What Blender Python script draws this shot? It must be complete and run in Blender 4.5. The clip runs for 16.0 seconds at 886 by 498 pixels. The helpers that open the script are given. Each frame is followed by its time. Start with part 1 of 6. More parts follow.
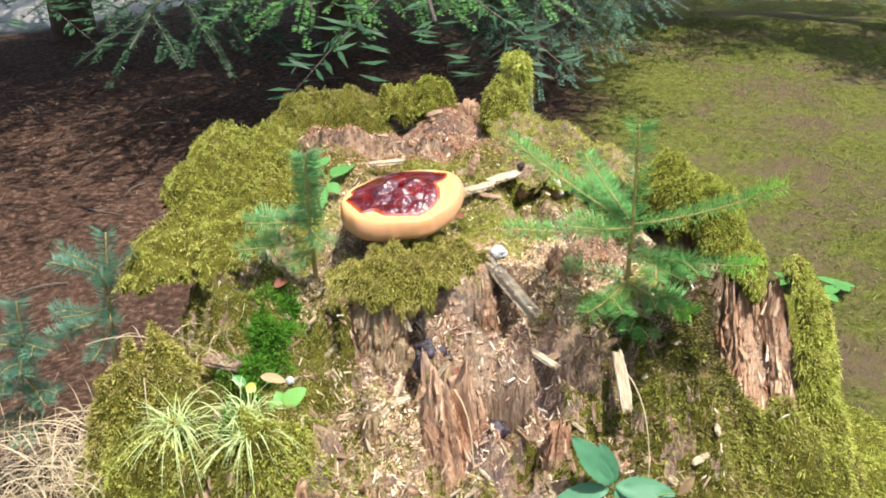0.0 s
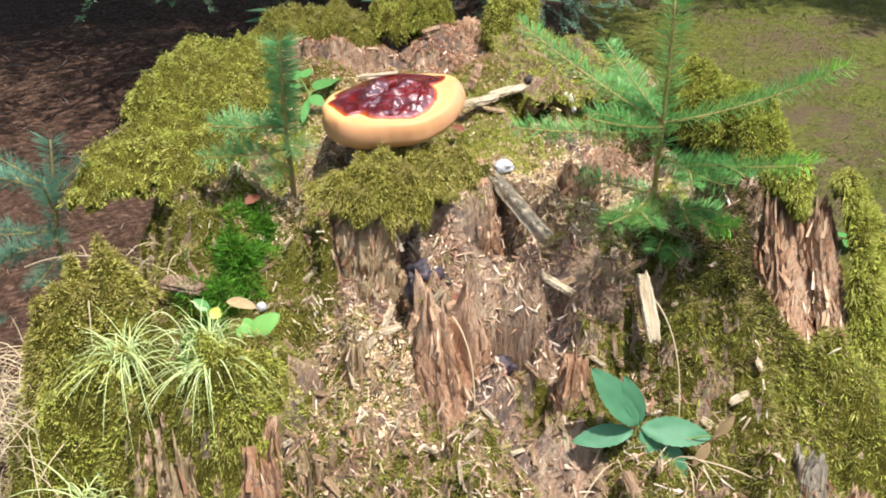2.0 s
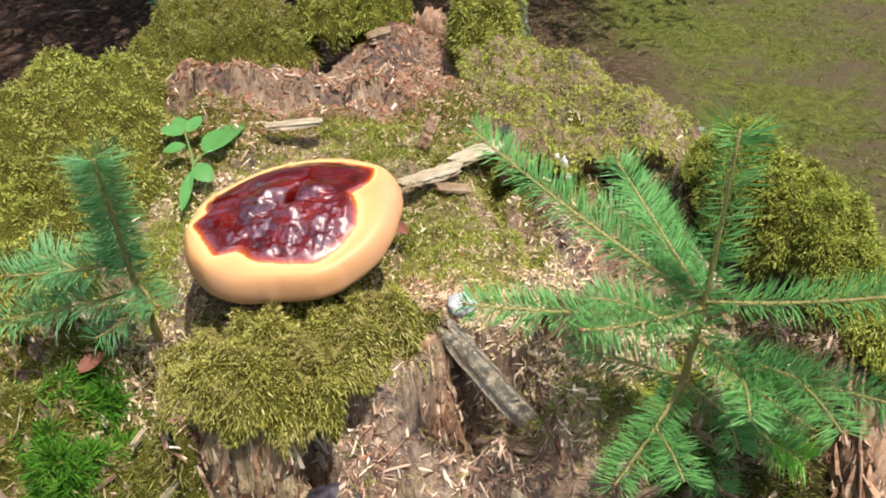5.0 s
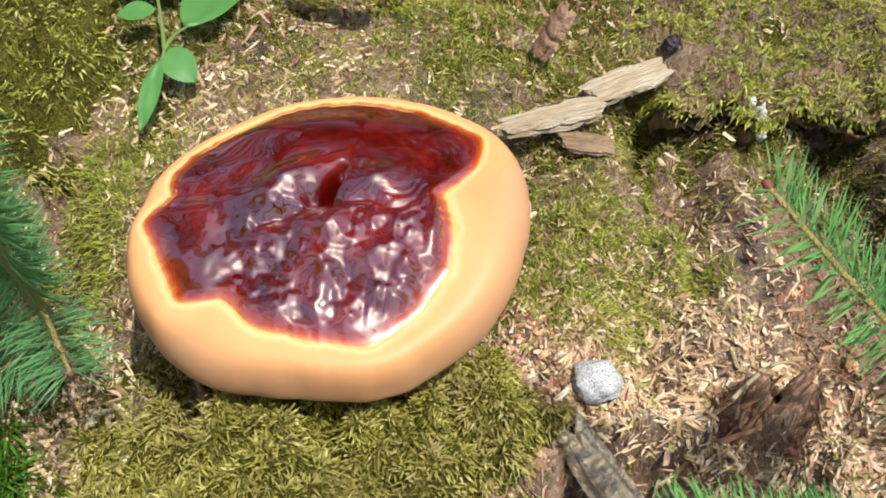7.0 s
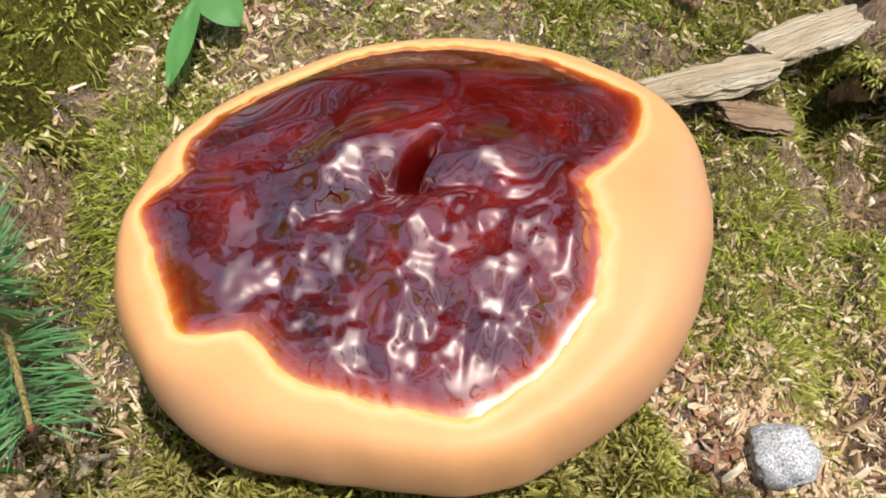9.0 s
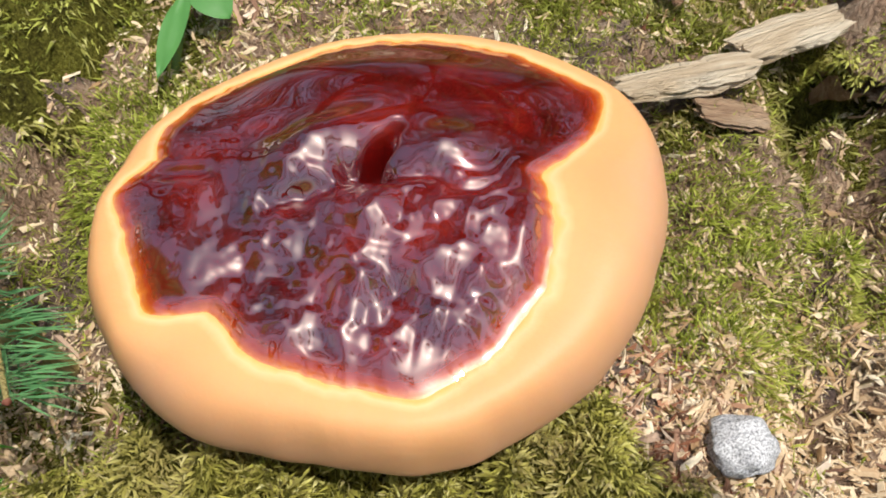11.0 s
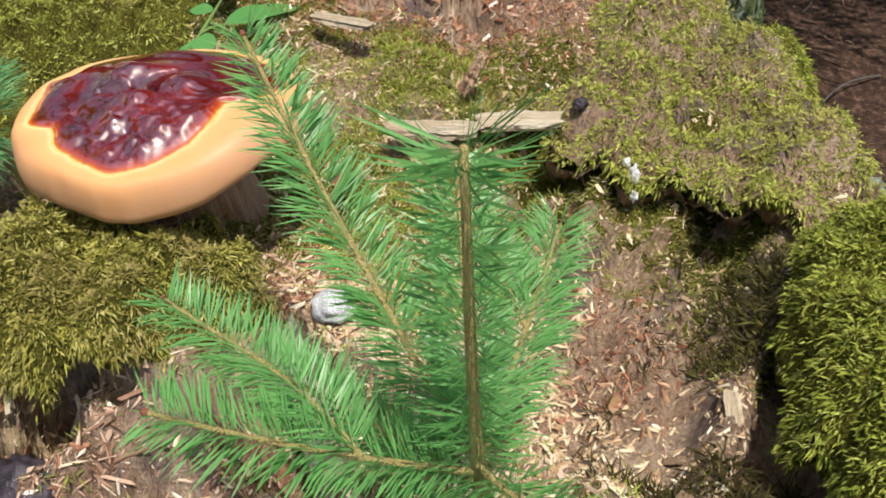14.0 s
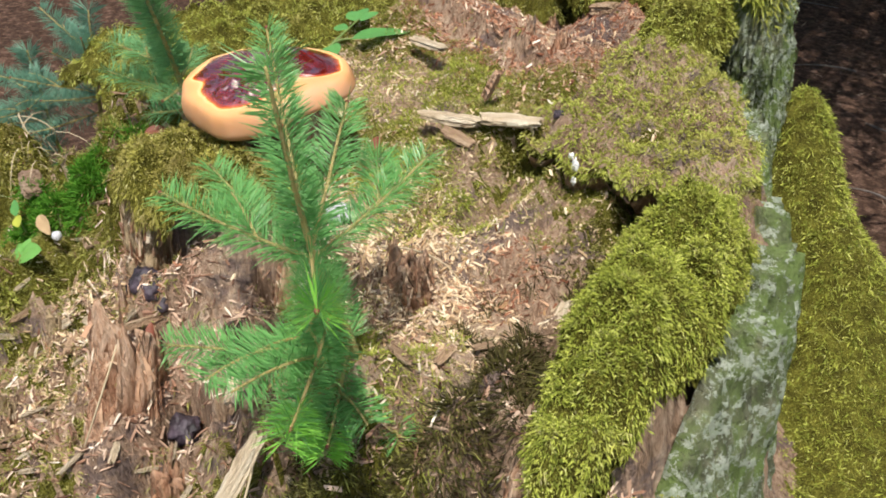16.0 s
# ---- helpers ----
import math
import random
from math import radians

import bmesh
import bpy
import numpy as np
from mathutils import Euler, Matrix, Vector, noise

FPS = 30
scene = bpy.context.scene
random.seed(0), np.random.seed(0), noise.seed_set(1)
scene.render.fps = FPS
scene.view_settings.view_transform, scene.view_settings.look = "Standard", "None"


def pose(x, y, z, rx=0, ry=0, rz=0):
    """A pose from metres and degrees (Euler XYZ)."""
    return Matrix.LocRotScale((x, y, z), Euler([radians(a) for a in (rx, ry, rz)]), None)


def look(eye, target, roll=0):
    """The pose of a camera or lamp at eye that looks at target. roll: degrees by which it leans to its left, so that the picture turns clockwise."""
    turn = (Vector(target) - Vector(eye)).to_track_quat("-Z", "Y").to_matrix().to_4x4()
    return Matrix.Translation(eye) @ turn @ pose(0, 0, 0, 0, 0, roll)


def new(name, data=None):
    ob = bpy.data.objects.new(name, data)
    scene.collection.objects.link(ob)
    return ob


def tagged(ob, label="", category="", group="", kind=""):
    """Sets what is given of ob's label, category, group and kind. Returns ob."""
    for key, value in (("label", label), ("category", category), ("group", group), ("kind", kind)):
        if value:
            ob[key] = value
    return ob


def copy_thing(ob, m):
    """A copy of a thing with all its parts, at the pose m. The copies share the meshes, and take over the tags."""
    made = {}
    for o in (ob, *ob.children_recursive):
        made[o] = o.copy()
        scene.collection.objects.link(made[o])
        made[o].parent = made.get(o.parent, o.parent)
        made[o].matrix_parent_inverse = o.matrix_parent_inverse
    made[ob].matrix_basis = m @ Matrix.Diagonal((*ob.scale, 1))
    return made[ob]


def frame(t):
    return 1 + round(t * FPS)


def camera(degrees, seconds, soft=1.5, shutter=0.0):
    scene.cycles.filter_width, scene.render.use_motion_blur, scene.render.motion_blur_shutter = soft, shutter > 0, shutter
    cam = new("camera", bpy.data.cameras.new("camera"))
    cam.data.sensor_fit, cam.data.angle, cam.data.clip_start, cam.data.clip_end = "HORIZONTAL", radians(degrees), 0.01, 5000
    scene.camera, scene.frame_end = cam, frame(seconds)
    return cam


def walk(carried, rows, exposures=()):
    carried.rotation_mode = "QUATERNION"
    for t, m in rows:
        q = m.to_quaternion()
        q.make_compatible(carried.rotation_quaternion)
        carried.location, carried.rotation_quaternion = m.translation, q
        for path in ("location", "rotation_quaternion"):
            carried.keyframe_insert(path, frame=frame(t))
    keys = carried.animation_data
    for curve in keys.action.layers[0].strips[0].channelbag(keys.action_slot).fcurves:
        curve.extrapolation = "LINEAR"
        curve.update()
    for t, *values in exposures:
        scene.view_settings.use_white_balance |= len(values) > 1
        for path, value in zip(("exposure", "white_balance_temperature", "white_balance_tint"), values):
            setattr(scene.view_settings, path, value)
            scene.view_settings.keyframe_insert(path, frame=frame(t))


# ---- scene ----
cam = camera(55.1, 16.0, soft=1.8)
PATH = [
    (0, (0.063, 0.07, 1.18), (-0.008, 1.877, 0.326), -1.2),
    (0.5, (0.05, 0.072, 1.118), (-0.017, 1.86, 0.226), -0.9),
    (1, (0.037, 0.094, 1.051), (-0.03, 1.878, 0.148), -0.8),
    (1.5, (0.033, 0.133, 0.996), (-0.037, 1.919, 0.098), -0.8),
    (2, (0.053, 0.207, 0.994), (-0.007, 1.995, 0.099), -0.8),
    (2.5, (0.066, 0.302, 1.033), (0.008, 2.084, 0.128), -1.5),
    (3, (0.08, 0.406, 1.061), (-0.001, 2.14, 0.068), -2.3),
    (3.5, (0.102, 0.503, 1.07), (0.029, 2.193, 0.002), -2.5),
    (4, (0.12, 0.623, 1.072), (0.035, 2.306, -0.005), -3.0),
    (4.2, (0.123, 0.663, 1.075), (0.042, 2.348, 0.001), -3.0),
    (6.3, (0.066, 0.99, 1.054), (0.026, 2.487, -0.272), 3.9),
    (6.5, (0.047, 1.059, 1.037), (0.009, 2.52, -0.329), 4.6),
    (7, (0.005, 1.188, 0.958), (-0.019, 2.529, -0.525), 6.5),
    (7.5, (-0.022, 1.259, 0.885), (-0.097, 2.566, -0.627), 5.5),
    (8, (-0.026, 1.283, 0.854), (-0.171, 2.581, -0.66), 4.1),
    (10.5, (-0.016, 1.306, 0.84), (-0.203, 2.592, -0.681), 3.3),
    (11, (-0.003, 1.296, 0.851), (-0.208, 2.571, -0.676), 3.3),
    (11.5, (0.025, 1.28, 0.866), (-0.216, 2.58, -0.635), 3.8),
    (12, (0.05, 1.259, 0.871), (-0.257, 2.594, -0.587), 3.4),
    (12.5, (0.106, 1.241, 0.881), (-0.301, 2.616, -0.513), 2.7),
    (13, (0.166, 1.22, 0.894), (-0.338, 2.642, -0.419), 3.6),
    (13.5, (0.287, 1.184, 0.923), (-0.415, 2.565, -0.342), 1.6),
    (14, (0.433, 1.127, 0.93), (-0.374, 2.497, -0.283), 2.8),
    (14.5, (0.564, 1.105, 0.952), (-0.453, 2.369, -0.218), 1.9),
    (15, (0.712, 1.089, 1.027), (-0.475, 2.228, -0.11), 0.4),
    (15.5, (0.808, 1.061, 1.048), (-0.45, 2.129, -0.083), -0.1),
    (16, (0.869, 1.057, 1.043), (-0.407, 2.096, -0.093), 0.6),
]
EXPOSURE = [(0.0, 0.8), (2.0, 0.65), (4.0, 0.55), (6.5, 0.15), (8.0, 0.0), (11.0, -0.05), (13.0, 0.02), (14.5, 0.12), (16.0, 0.25)]
walk(cam, [(t, look(eye, target, roll)) for t, eye, target, roll in PATH], EXPOSURE)

# ---- world, sun, exposure ----
SUN = Vector((0.24, -0.20, 0.94)).normalized()
world = bpy.data.worlds.new("sky")
scene.world = world
world.use_nodes = True
wn = world.node_tree.nodes
sky = wn.new("ShaderNodeTexSky")
sky.sky_type = "NISHITA"
sky.sun_disc = False
sky.dust_density = 3.0
sky.air_density = 1.2
sky.sun_elevation = math.asin(SUN.z)
sky.sun_rotation = math.atan2(SUN.x, SUN.y)
wn["Background"].inputs["Strength"].default_value = 0.13
world.node_tree.links.new(sky.outputs[0], wn["Background"].inputs["Color"])
sun_data = bpy.data.lights.new("sun", "SUN")
sun_data.energy, sun_data.angle, sun_data.color = 4.6, radians(0.7), (1.0, 0.96, 0.88)
sun = new("sun", sun_data)
sun.matrix_world = look(SUN * 30, (0, 0, 0))

# ---- numeric helpers ----
rng = np.random.default_rng(7)
LATTICE = rng.random((256, 256))


def vnoise(x, y, scale=1.0, seed=0):
    """Smooth value noise, -1 to 1, over a plan."""
    x = np.asarray(x, float) * scale + seed * 17.3 + 500
    y = np.asarray(y, float) * scale + seed * 31.7 + 500
    i, j = np.floor(x).astype(int), np.floor(y).astype(int)
    u, v = x - i, y - j
    u, v = u * u * (3 - 2 * u), v * v * (3 - 2 * v)
    a, b = LATTICE[i % 256, j % 256], LATTICE[(i + 1) % 256, j % 256]
    c, d = LATTICE[i % 256, (j + 1) % 256], LATTICE[(i + 1) % 256, (j + 1) % 256]
    return 2 * ((a * (1 - u) + b * u) * (1 - v) + (c * (1 - u) + d * u) * v) - 1


def fbm(x, y, scale, octaves=4, seed=0):
    total = 0
    for k in range(octaves):
        total = total + vnoise(x, y, scale * 2 ** k, seed + k) / 2 ** k
    return total


def smooth(e0, e1, v):
    t = np.clip((v - e0) / (e1 - e0), 0, 1)
    return t * t * (3 - 2 * t)


def blob(x, y, cx, cy, rx, ry, turn=0.0):
    c, s = math.cos(radians(turn)), math.sin(radians(turn))
    u, v = (x - cx) * c + (y - cy) * s, -(x - cx) * s + (y - cy) * c
    return np.exp(-((u / rx) ** 2 + (v / ry) ** 2))


def unit(v):
    return v / np.maximum(np.linalg.norm(v, axis=-1, keepdims=True), 1e-9)


def mesh_np(name, verts, faces, smooth_shade=True, attributes=None):
    """A mesh from arrays; faces all have the same number of corners."""
    verts, faces = np.asarray(verts, np.float32), np.asarray(faces, np.int32)
    me = bpy.data.meshes.new(name)
    me.vertices.add(len(verts))
    me.vertices.foreach_set("co", verts.ravel())
    me.loops.add(faces.size)
    me.loops.foreach_set("vertex_index", faces.ravel())
    me.polygons.add(len(faces))
    me.polygons.foreach_set("loop_start", np.arange(len(faces), dtype=np.int32) * faces.shape[1])
    me.polygons.foreach_set("use_smooth", np.full(len(faces), smooth_shade))
    for key, values in (attributes or {}).items():
        at = me.attributes.new(key, "FLOAT", "POINT")
        at.data.foreach_set("value", np.asarray(values, np.float32))
    me.update(calc_edges=True)
    return me


def grid_faces(nu, nv, wrap=False):
    """Quads of a grid of nu rows by nv columns, the columns closed to a ring on request."""
    i, j = np.meshgrid(np.arange(nu - 1), np.arange(nv if wrap else nv - 1), indexing="ij")
    k = (j + 1) % nv
    return np.stack([i * nv + j, i * nv + k, (i + 1) * nv + k, (i + 1) * nv + j], -1).reshape(-1, 4)


def part(name, me, material, parent=None, label="", kind=""):
    ob = new(name, me)
    if material is not None:
        ob.data.materials.clear()
        ob.data.materials.append(material)
    ob.parent = parent
    return tagged(ob, label=label, kind=kind)


def thing(name, label, category, at=(0, 0, 0), group="", kind=""):
    ob = new(name)
    ob.empty_display_size = 0.05
    ob.location = at
    return tagged(ob, label, category, group, kind)


def strands(p, d, length, width, bend, r):
    """Small pointed blades: from p along d, the tip pulled over by bend."""
    n = len(p)
    side = unit(np.cross(d, r.normal(size=(n, 3)))) * (width / 2)[:, None]
    mid = p + d * (length * 0.45)[:, None] + bend * (length * 0.12)[:, None]
    tip = p + d * (length * 0.95)[:, None] + bend * (length * 0.6)[:, None]
    v = np.stack([p, mid - side, mid + side, tip], 1).reshape(-1, 3)
    base = (np.arange(n) * 4)[:, None, None]
    f = (np.array([[0, 2, 1], [1, 2, 3]])[None] + base).reshape(-1, 3)
    return v, f


def sprigs(p, nrm, length, width, r, per=8, hang=0.3, spread=0.95, wide=0.0024):
    """Tufts of moss: at each place some shoots spreading from one foot; gives mesh, tone and tip."""
    k = len(p)
    tall = length * r.uniform(0.5, 1.5, k)
    axis = unit(nrm + 0.35 * r.normal(size=(k, 3)))
    tone = np.repeat(r.random(k), per)
    big = k * per
    off = r.normal(size=(big, 3))
    foot = np.repeat(p, per, 0) + off * wide - np.repeat(nrm, per, 0) * 0.003
    d = unit(np.repeat(axis, per, 0) + spread * (off * 0.7 + 0.5 * r.normal(size=(big, 3))))
    bend = 0.35 * r.normal(size=(big, 3)) + np.array([0, 0, -1.0]) * (np.repeat(hang, per)[:, None] if np.ndim(hang) else hang)
    v, f = strands(foot, d, np.repeat(tall, per) * r.uniform(0.7, 1.2, big), width * r.uniform(0.7, 1.4, big), bend, r)
    tone = np.clip(tone + 0.16 * r.normal(size=big), 0, 1)
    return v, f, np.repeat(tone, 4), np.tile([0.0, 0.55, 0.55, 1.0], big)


def join_np(pieces):
    vs, fs, k = [], [], 0
    for v, f in pieces:
        vs.append(v)
        fs.append(np.asarray(f) + k)
        k += len(v)
    return np.concatenate(vs), np.concatenate(fs)


def tris(f):
    f = np.asarray(f)
    return np.concatenate([f[:, [0, 1, 2]], f[:, [0, 2, 3]]])


def tube(points, radii, sides=6):
    """A tapered tube along points, as triangles."""
    pts, radii = np.asarray(points, float), np.asarray(radii, float)
    tan = unit(np.gradient(pts, axis=0))
    ref = np.where(np.abs(tan[:, 2:3]) > 0.9, [[1.0, 0, 0]], [[0, 0, 1.0]])
    a = unit(np.cross(tan, ref))
    b = np.cross(tan, a)
    ang = np.linspace(0, 2 * math.pi, sides, endpoint=False)
    v = pts[:, None] + radii[:, None, None] * (a[:, None] * np.cos(ang)[None, :, None] + b[:, None] * np.sin(ang)[None, :, None])
    v = np.concatenate([v.reshape(-1, 3), pts[-1:] + tan[-1:] * radii[-1]])
    f = tris(grid_faces(len(pts), sides, True))
    last = (len(pts) - 1) * sides
    cap = np.array([[last + k, last + (k + 1) % sides, len(v) - 1] for k in range(sides)])
    return v, np.concatenate([f, cap])


def bezier(p0, p1, p2, n=12):
    t = np.linspace(0, 1, n)[:, None]
    return (1 - t) ** 2 * np.array(p0) + 2 * t * (1 - t) * np.array(p1) + t * t * np.array(p2)


# ---- materials ----
class Nodes:
    def __init__(self, name):
        self.mat = bpy.data.materials.new(name)
        self.mat.use_nodes = True
        self.tree = self.mat.node_tree
        self.bsdf = self.tree.nodes["Principled BSDF"]

    def add(self, kind, **inputs):
        node = self.tree.nodes.new(kind)
        for key, value in inputs.items():
            self.put(node.inputs[key.replace("_", " ")], value)
        return node

    def put(self, socket, value):
        if isinstance(value, bpy.types.NodeSocket):
            self.tree.links.new(value, socket)
        else:
            socket.default_value = value

    def place(self, scale=(1, 1, 1)):
        c = self.add("ShaderNodeTexCoord")
        m = self.add("ShaderNodeMapping", Vector=c.outputs["Object"])
        m.inputs["Scale"].default_value = scale
        return m.outputs[0]

    def noise(self, scale, detail=4.0, rough=0.6, stretch=(1, 1, 1), distortion=0.0):
        n = self.add("ShaderNodeTexNoise", Vector=self.place(stretch), Scale=scale, Detail=detail, Roughness=rough, Distortion=distortion)
        return n.outputs["Fac"]

    def ramp(self, fac, stops):
        n = self.add("ShaderNodeValToRGB", Fac=fac)
        e = n.color_ramp.elements
        while len(e) < len(stops):
            e.new(0.5)
        for el, (p, c) in zip(e, stops):
            el.position, el.color = p, (*c, 1)
        return n.outputs["Color"]

    def mix(self, fac, a, b, blend="MIX"):
        n = self.tree.nodes.new("ShaderNodeMix")
        n.data_type, n.blend_type = "RGBA", blend
        self.put(n.inputs[0], fac)
        for k, v in ((6, a), (7, b)):
            self.put(n.inputs[k], v if isinstance(v, bpy.types.NodeSocket) else (*v, 1))
        return n.outputs[2]

    def math(self, op, a, b=0.0, clamp=False):
        n = self.tree.nodes.new("ShaderNodeMath")
        n.operation, n.use_clamp = op, clamp
        self.put(n.inputs[0], a)
        self.put(n.inputs[1], b)
        return n.outputs[0]

    def island(self):
        return self.add("ShaderNodeNewGeometry").outputs["Random Per Island"]

    def attribute(self, name):
        n = self.add("ShaderNodeAttribute")
        n.attribute_name = name
        return n.outputs["Fac"]

    def bump(self, height, strength=0.5, distance=0.01):
        n = self.add("ShaderNodeBump", Height=height, Strength=strength, Distance=distance)
        self.put(self.bsdf.inputs["Normal"], n.outputs[0])

    def done(self, color, rough=0.8, **inputs):
        self.put(self.bsdf.inputs["Base Color"], color if isinstance(color, bpy.types.NodeSocket) else (*color, 1))
        self.put(self.bsdf.inputs["Roughness"], rough)
        for key, value in inputs.items():
            self.put(self.bsdf.inputs[key.replace("_", " ")], value)
        return self.mat


def moss_material(name, stops, dry=(0.36, 0.27, 0.10), dry_from=0.62, through_light=0.3, tufted=True):
    """Moss: each tuft has its own tone, the shoots brown at the foot and light at the tip; this gradient also paints in
    the shade between shoots.
    """
    n = Nodes(name)
    if tufted:
        tone = n.math("ADD", n.math("MULTIPLY", n.attribute("tone"), 0.75), n.math("MULTIPLY", n.island(), 0.25))
        col = n.ramp(tone, stops)
        # Foot colour: old brown growth, made darker to stand for shade between shoots.
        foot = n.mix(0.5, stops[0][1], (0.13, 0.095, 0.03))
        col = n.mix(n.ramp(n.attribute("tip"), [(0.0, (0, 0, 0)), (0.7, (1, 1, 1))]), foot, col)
    else:
        col = n.ramp(n.island(), stops)
    patches = n.noise(14, 4, 0.65)
    col = n.mix(n.ramp(patches, [(dry_from - 0.14, (0, 0, 0)), (dry_from + 0.10, (0.8, 0.8, 0.8))]), col, dry)
    col = n.mix(n.ramp(n.noise(85, 3, 0.6), [(0.60, (0, 0, 0)), (0.70, (0.7, 0.7, 0.7))]), col, (0.60, 0.50, 0.30) if tufted and stops[-1][1][0] > 0.5 else stops[1][1])
    col = n.mix(n.ramp(n.noise(6, 3, 0.5), [(0.38, (0, 0, 0)), (0.68, (0.4, 0.4, 0.4))]), col, stops[1][1])
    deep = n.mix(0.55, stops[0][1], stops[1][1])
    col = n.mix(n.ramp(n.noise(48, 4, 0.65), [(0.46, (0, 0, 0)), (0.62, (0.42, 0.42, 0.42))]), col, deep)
    mat = n.done(col, 0.7, Specular_IOR_Level=0.25)
    trans = n.add("ShaderNodeBsdfTranslucent", Color=col)
    mixer = n.add("ShaderNodeMixShader", Fac=through_light)
    n.tree.links.new(n.bsdf.outputs[0], mixer.inputs[1])
    n.tree.links.new(trans.outputs[0], mixer.inputs[2])
    n.tree.links.new(mixer.outputs[0], n.tree.nodes["Material Output"].inputs["Surface"])
    return mat


def leaf_material(name, stops, vein=None, rough=0.5, through_light=0.3):
    n = Nodes(name)
    col = n.ramp(n.island(), stops)
    col = n.mix(n.noise(60, 3, 0.6), col, stops[-1][1])
    mat = n.done(col, rough, Specular_IOR_Level=0.4)
    trans = n.add("ShaderNodeBsdfTranslucent", Color=col)
    mixer = n.add("ShaderNodeMixShader", Fac=through_light)
    n.tree.links.new(n.bsdf.outputs[0], mixer.inputs[1])
    n.tree.links.new(trans.outputs[0], mixer.inputs[2])
    n.tree.links.new(mixer.outputs[0], n.tree.nodes["Material Output"].inputs["Surface"])
    return mat


def wood_material(name, stops, grain=(1, 1, 0.12), grey=0.25, stain=0.0):
    n = Nodes(name)
    fibre = n.noise(130, 5, 0.65, grain, 0.3)
    broad = n.noise(9, 4, 0.6)
    hair = n.noise(420, 4, 0.7, (grain[0], grain[1], grain[2]))
    col = n.ramp(n.math("ADD", n.math("ADD", n.math("MULTIPLY", fibre, 0.42), n.math("MULTIPLY", hair, 0.23)), n.math("ADD", n.math("MULTIPLY", broad, 0.4), 0.03)), stops)
    col = n.mix(n.ramp(n.noise(26, 4, 0.7), [(0.55, (0, 0, 0)), (0.75, (grey, grey, grey))]), col, (0.30, 0.25, 0.21))
    if stain:
        col = n.mix(n.ramp(n.noise(15, 5, 0.65, (1, 0.6, 1)), [(0.52, (0, 0, 0)), (0.60, (stain, stain, stain))]), col, (0.13, 0.10, 0.105))
    n.bump(n.math("ADD", fibre, n.math("MULTIPLY", hair, 0.8)), 1.0, 0.010)
    return n.done(col, 0.85, Specular_IOR_Level=0.2)


M_WOOD = wood_material("rotten_wood", [(0.34, (0.045, 0.026, 0.017)), (0.45, (0.19, 0.115, 0.072)), (0.55, (0.42, 0.28, 0.19)), (0.71, (0.70, 0.55, 0.41))], stain=0.7)
M_RED_WOOD = wood_material("red_rotten_wood", [(0.33, (0.17, 0.075, 0.042)), (0.41, (0.40, 0.19, 0.11)), (0.52, (0.60, 0.345, 0.215)), (0.69, (0.80, 0.59, 0.43))], (1, 1, 0.09), 0.15)
M_PALE_WOOD = wood_material("pale_weathered_wood", [(0.30, (0.24, 0.16, 0.09)), (0.48, (0.44, 0.32, 0.19)), (0.62, (0.58, 0.43, 0.26)), (0.8, (0.70, 0.58, 0.40))], (1, 1, 0.1), 0.12)
M_GREY_WOOD = wood_material("grey_weathered_wood", [(0.30, (0.17, 0.135, 0.10)), (0.5, (0.38, 0.32, 0.25)), (0.75, (0.60, 0.53, 0.43))], (1, 1, 0.08), 0.5)
M_PULP = wood_material("cream_wood_pulp", [(0.34, (0.26, 0.15, 0.09)), (0.43, (0.58, 0.40, 0.26)), (0.53, (0.78, 0.63, 0.45)), (0.68, (0.88, 0.80, 0.66))], (1, 1, 0.4), 0.0)
M_PLATE = wood_material("reddish_decayed_plate", [(0.35, (0.06, 0.026, 0.015)), (0.46, (0.20, 0.095, 0.052)), (0.58, (0.37, 0.22, 0.135)), (0.75, (0.58, 0.44, 0.31))], (1, 1, 1), 0.3)
M_SLIVER = wood_material("weathered_sliver", [(0.38, (0.14, 0.09, 0.05)), (0.45, (0.44, 0.32, 0.20)), (0.53, (0.68, 0.54, 0.37)), (0.66, (0.86, 0.76, 0.59))], (0.07, 1, 1), 0.12)
M_FLAKE = wood_material("torn_wood_fibres", [(0.34, (0.10, 0.055, 0.032)), (0.46, (0.32, 0.19, 0.115)), (0.58, (0.52, 0.36, 0.23)), (0.76, (0.74, 0.60, 0.43))], (0.12, 1, 1), 0.15)

n = Nodes("wood_crumbs")
col = n.ramp(n.island(), [(0.0, (0.08, 0.038, 0.024)), (0.25, (0.31, 0.175, 0.115)), (0.55, (0.52, 0.35, 0.25)), (0.88, (0.69, 0.53, 0.40)), (1.0, (0.88, 0.79, 0.66))])
col = n.mix(n.ramp(n.noise(7, 3, 0.6), [(0.45, (0, 0, 0)), (0.68, (0.55, 0.55, 0.55))]), col, (0.30, 0.145, 0.09))
n.bump(n.noise(400, 3, 0.6), 0.5, 0.002)
M_CRUMBS = n.done(col, 0.8, Specular_IOR_Level=0.25)

n = Nodes("torn_fibres")
col = n.ramp(n.island(), [(0.0, (0.20, 0.095, 0.055)), (0.3, (0.45, 0.245, 0.145)), (0.65, (0.64, 0.43, 0.285)), (0.9, (0.78, 0.61, 0.44)), (1.0, (0.88, 0.77, 0.60))])
M_FIBRES = n.done(col, 0.8, Specular_IOR_Level=0.2)

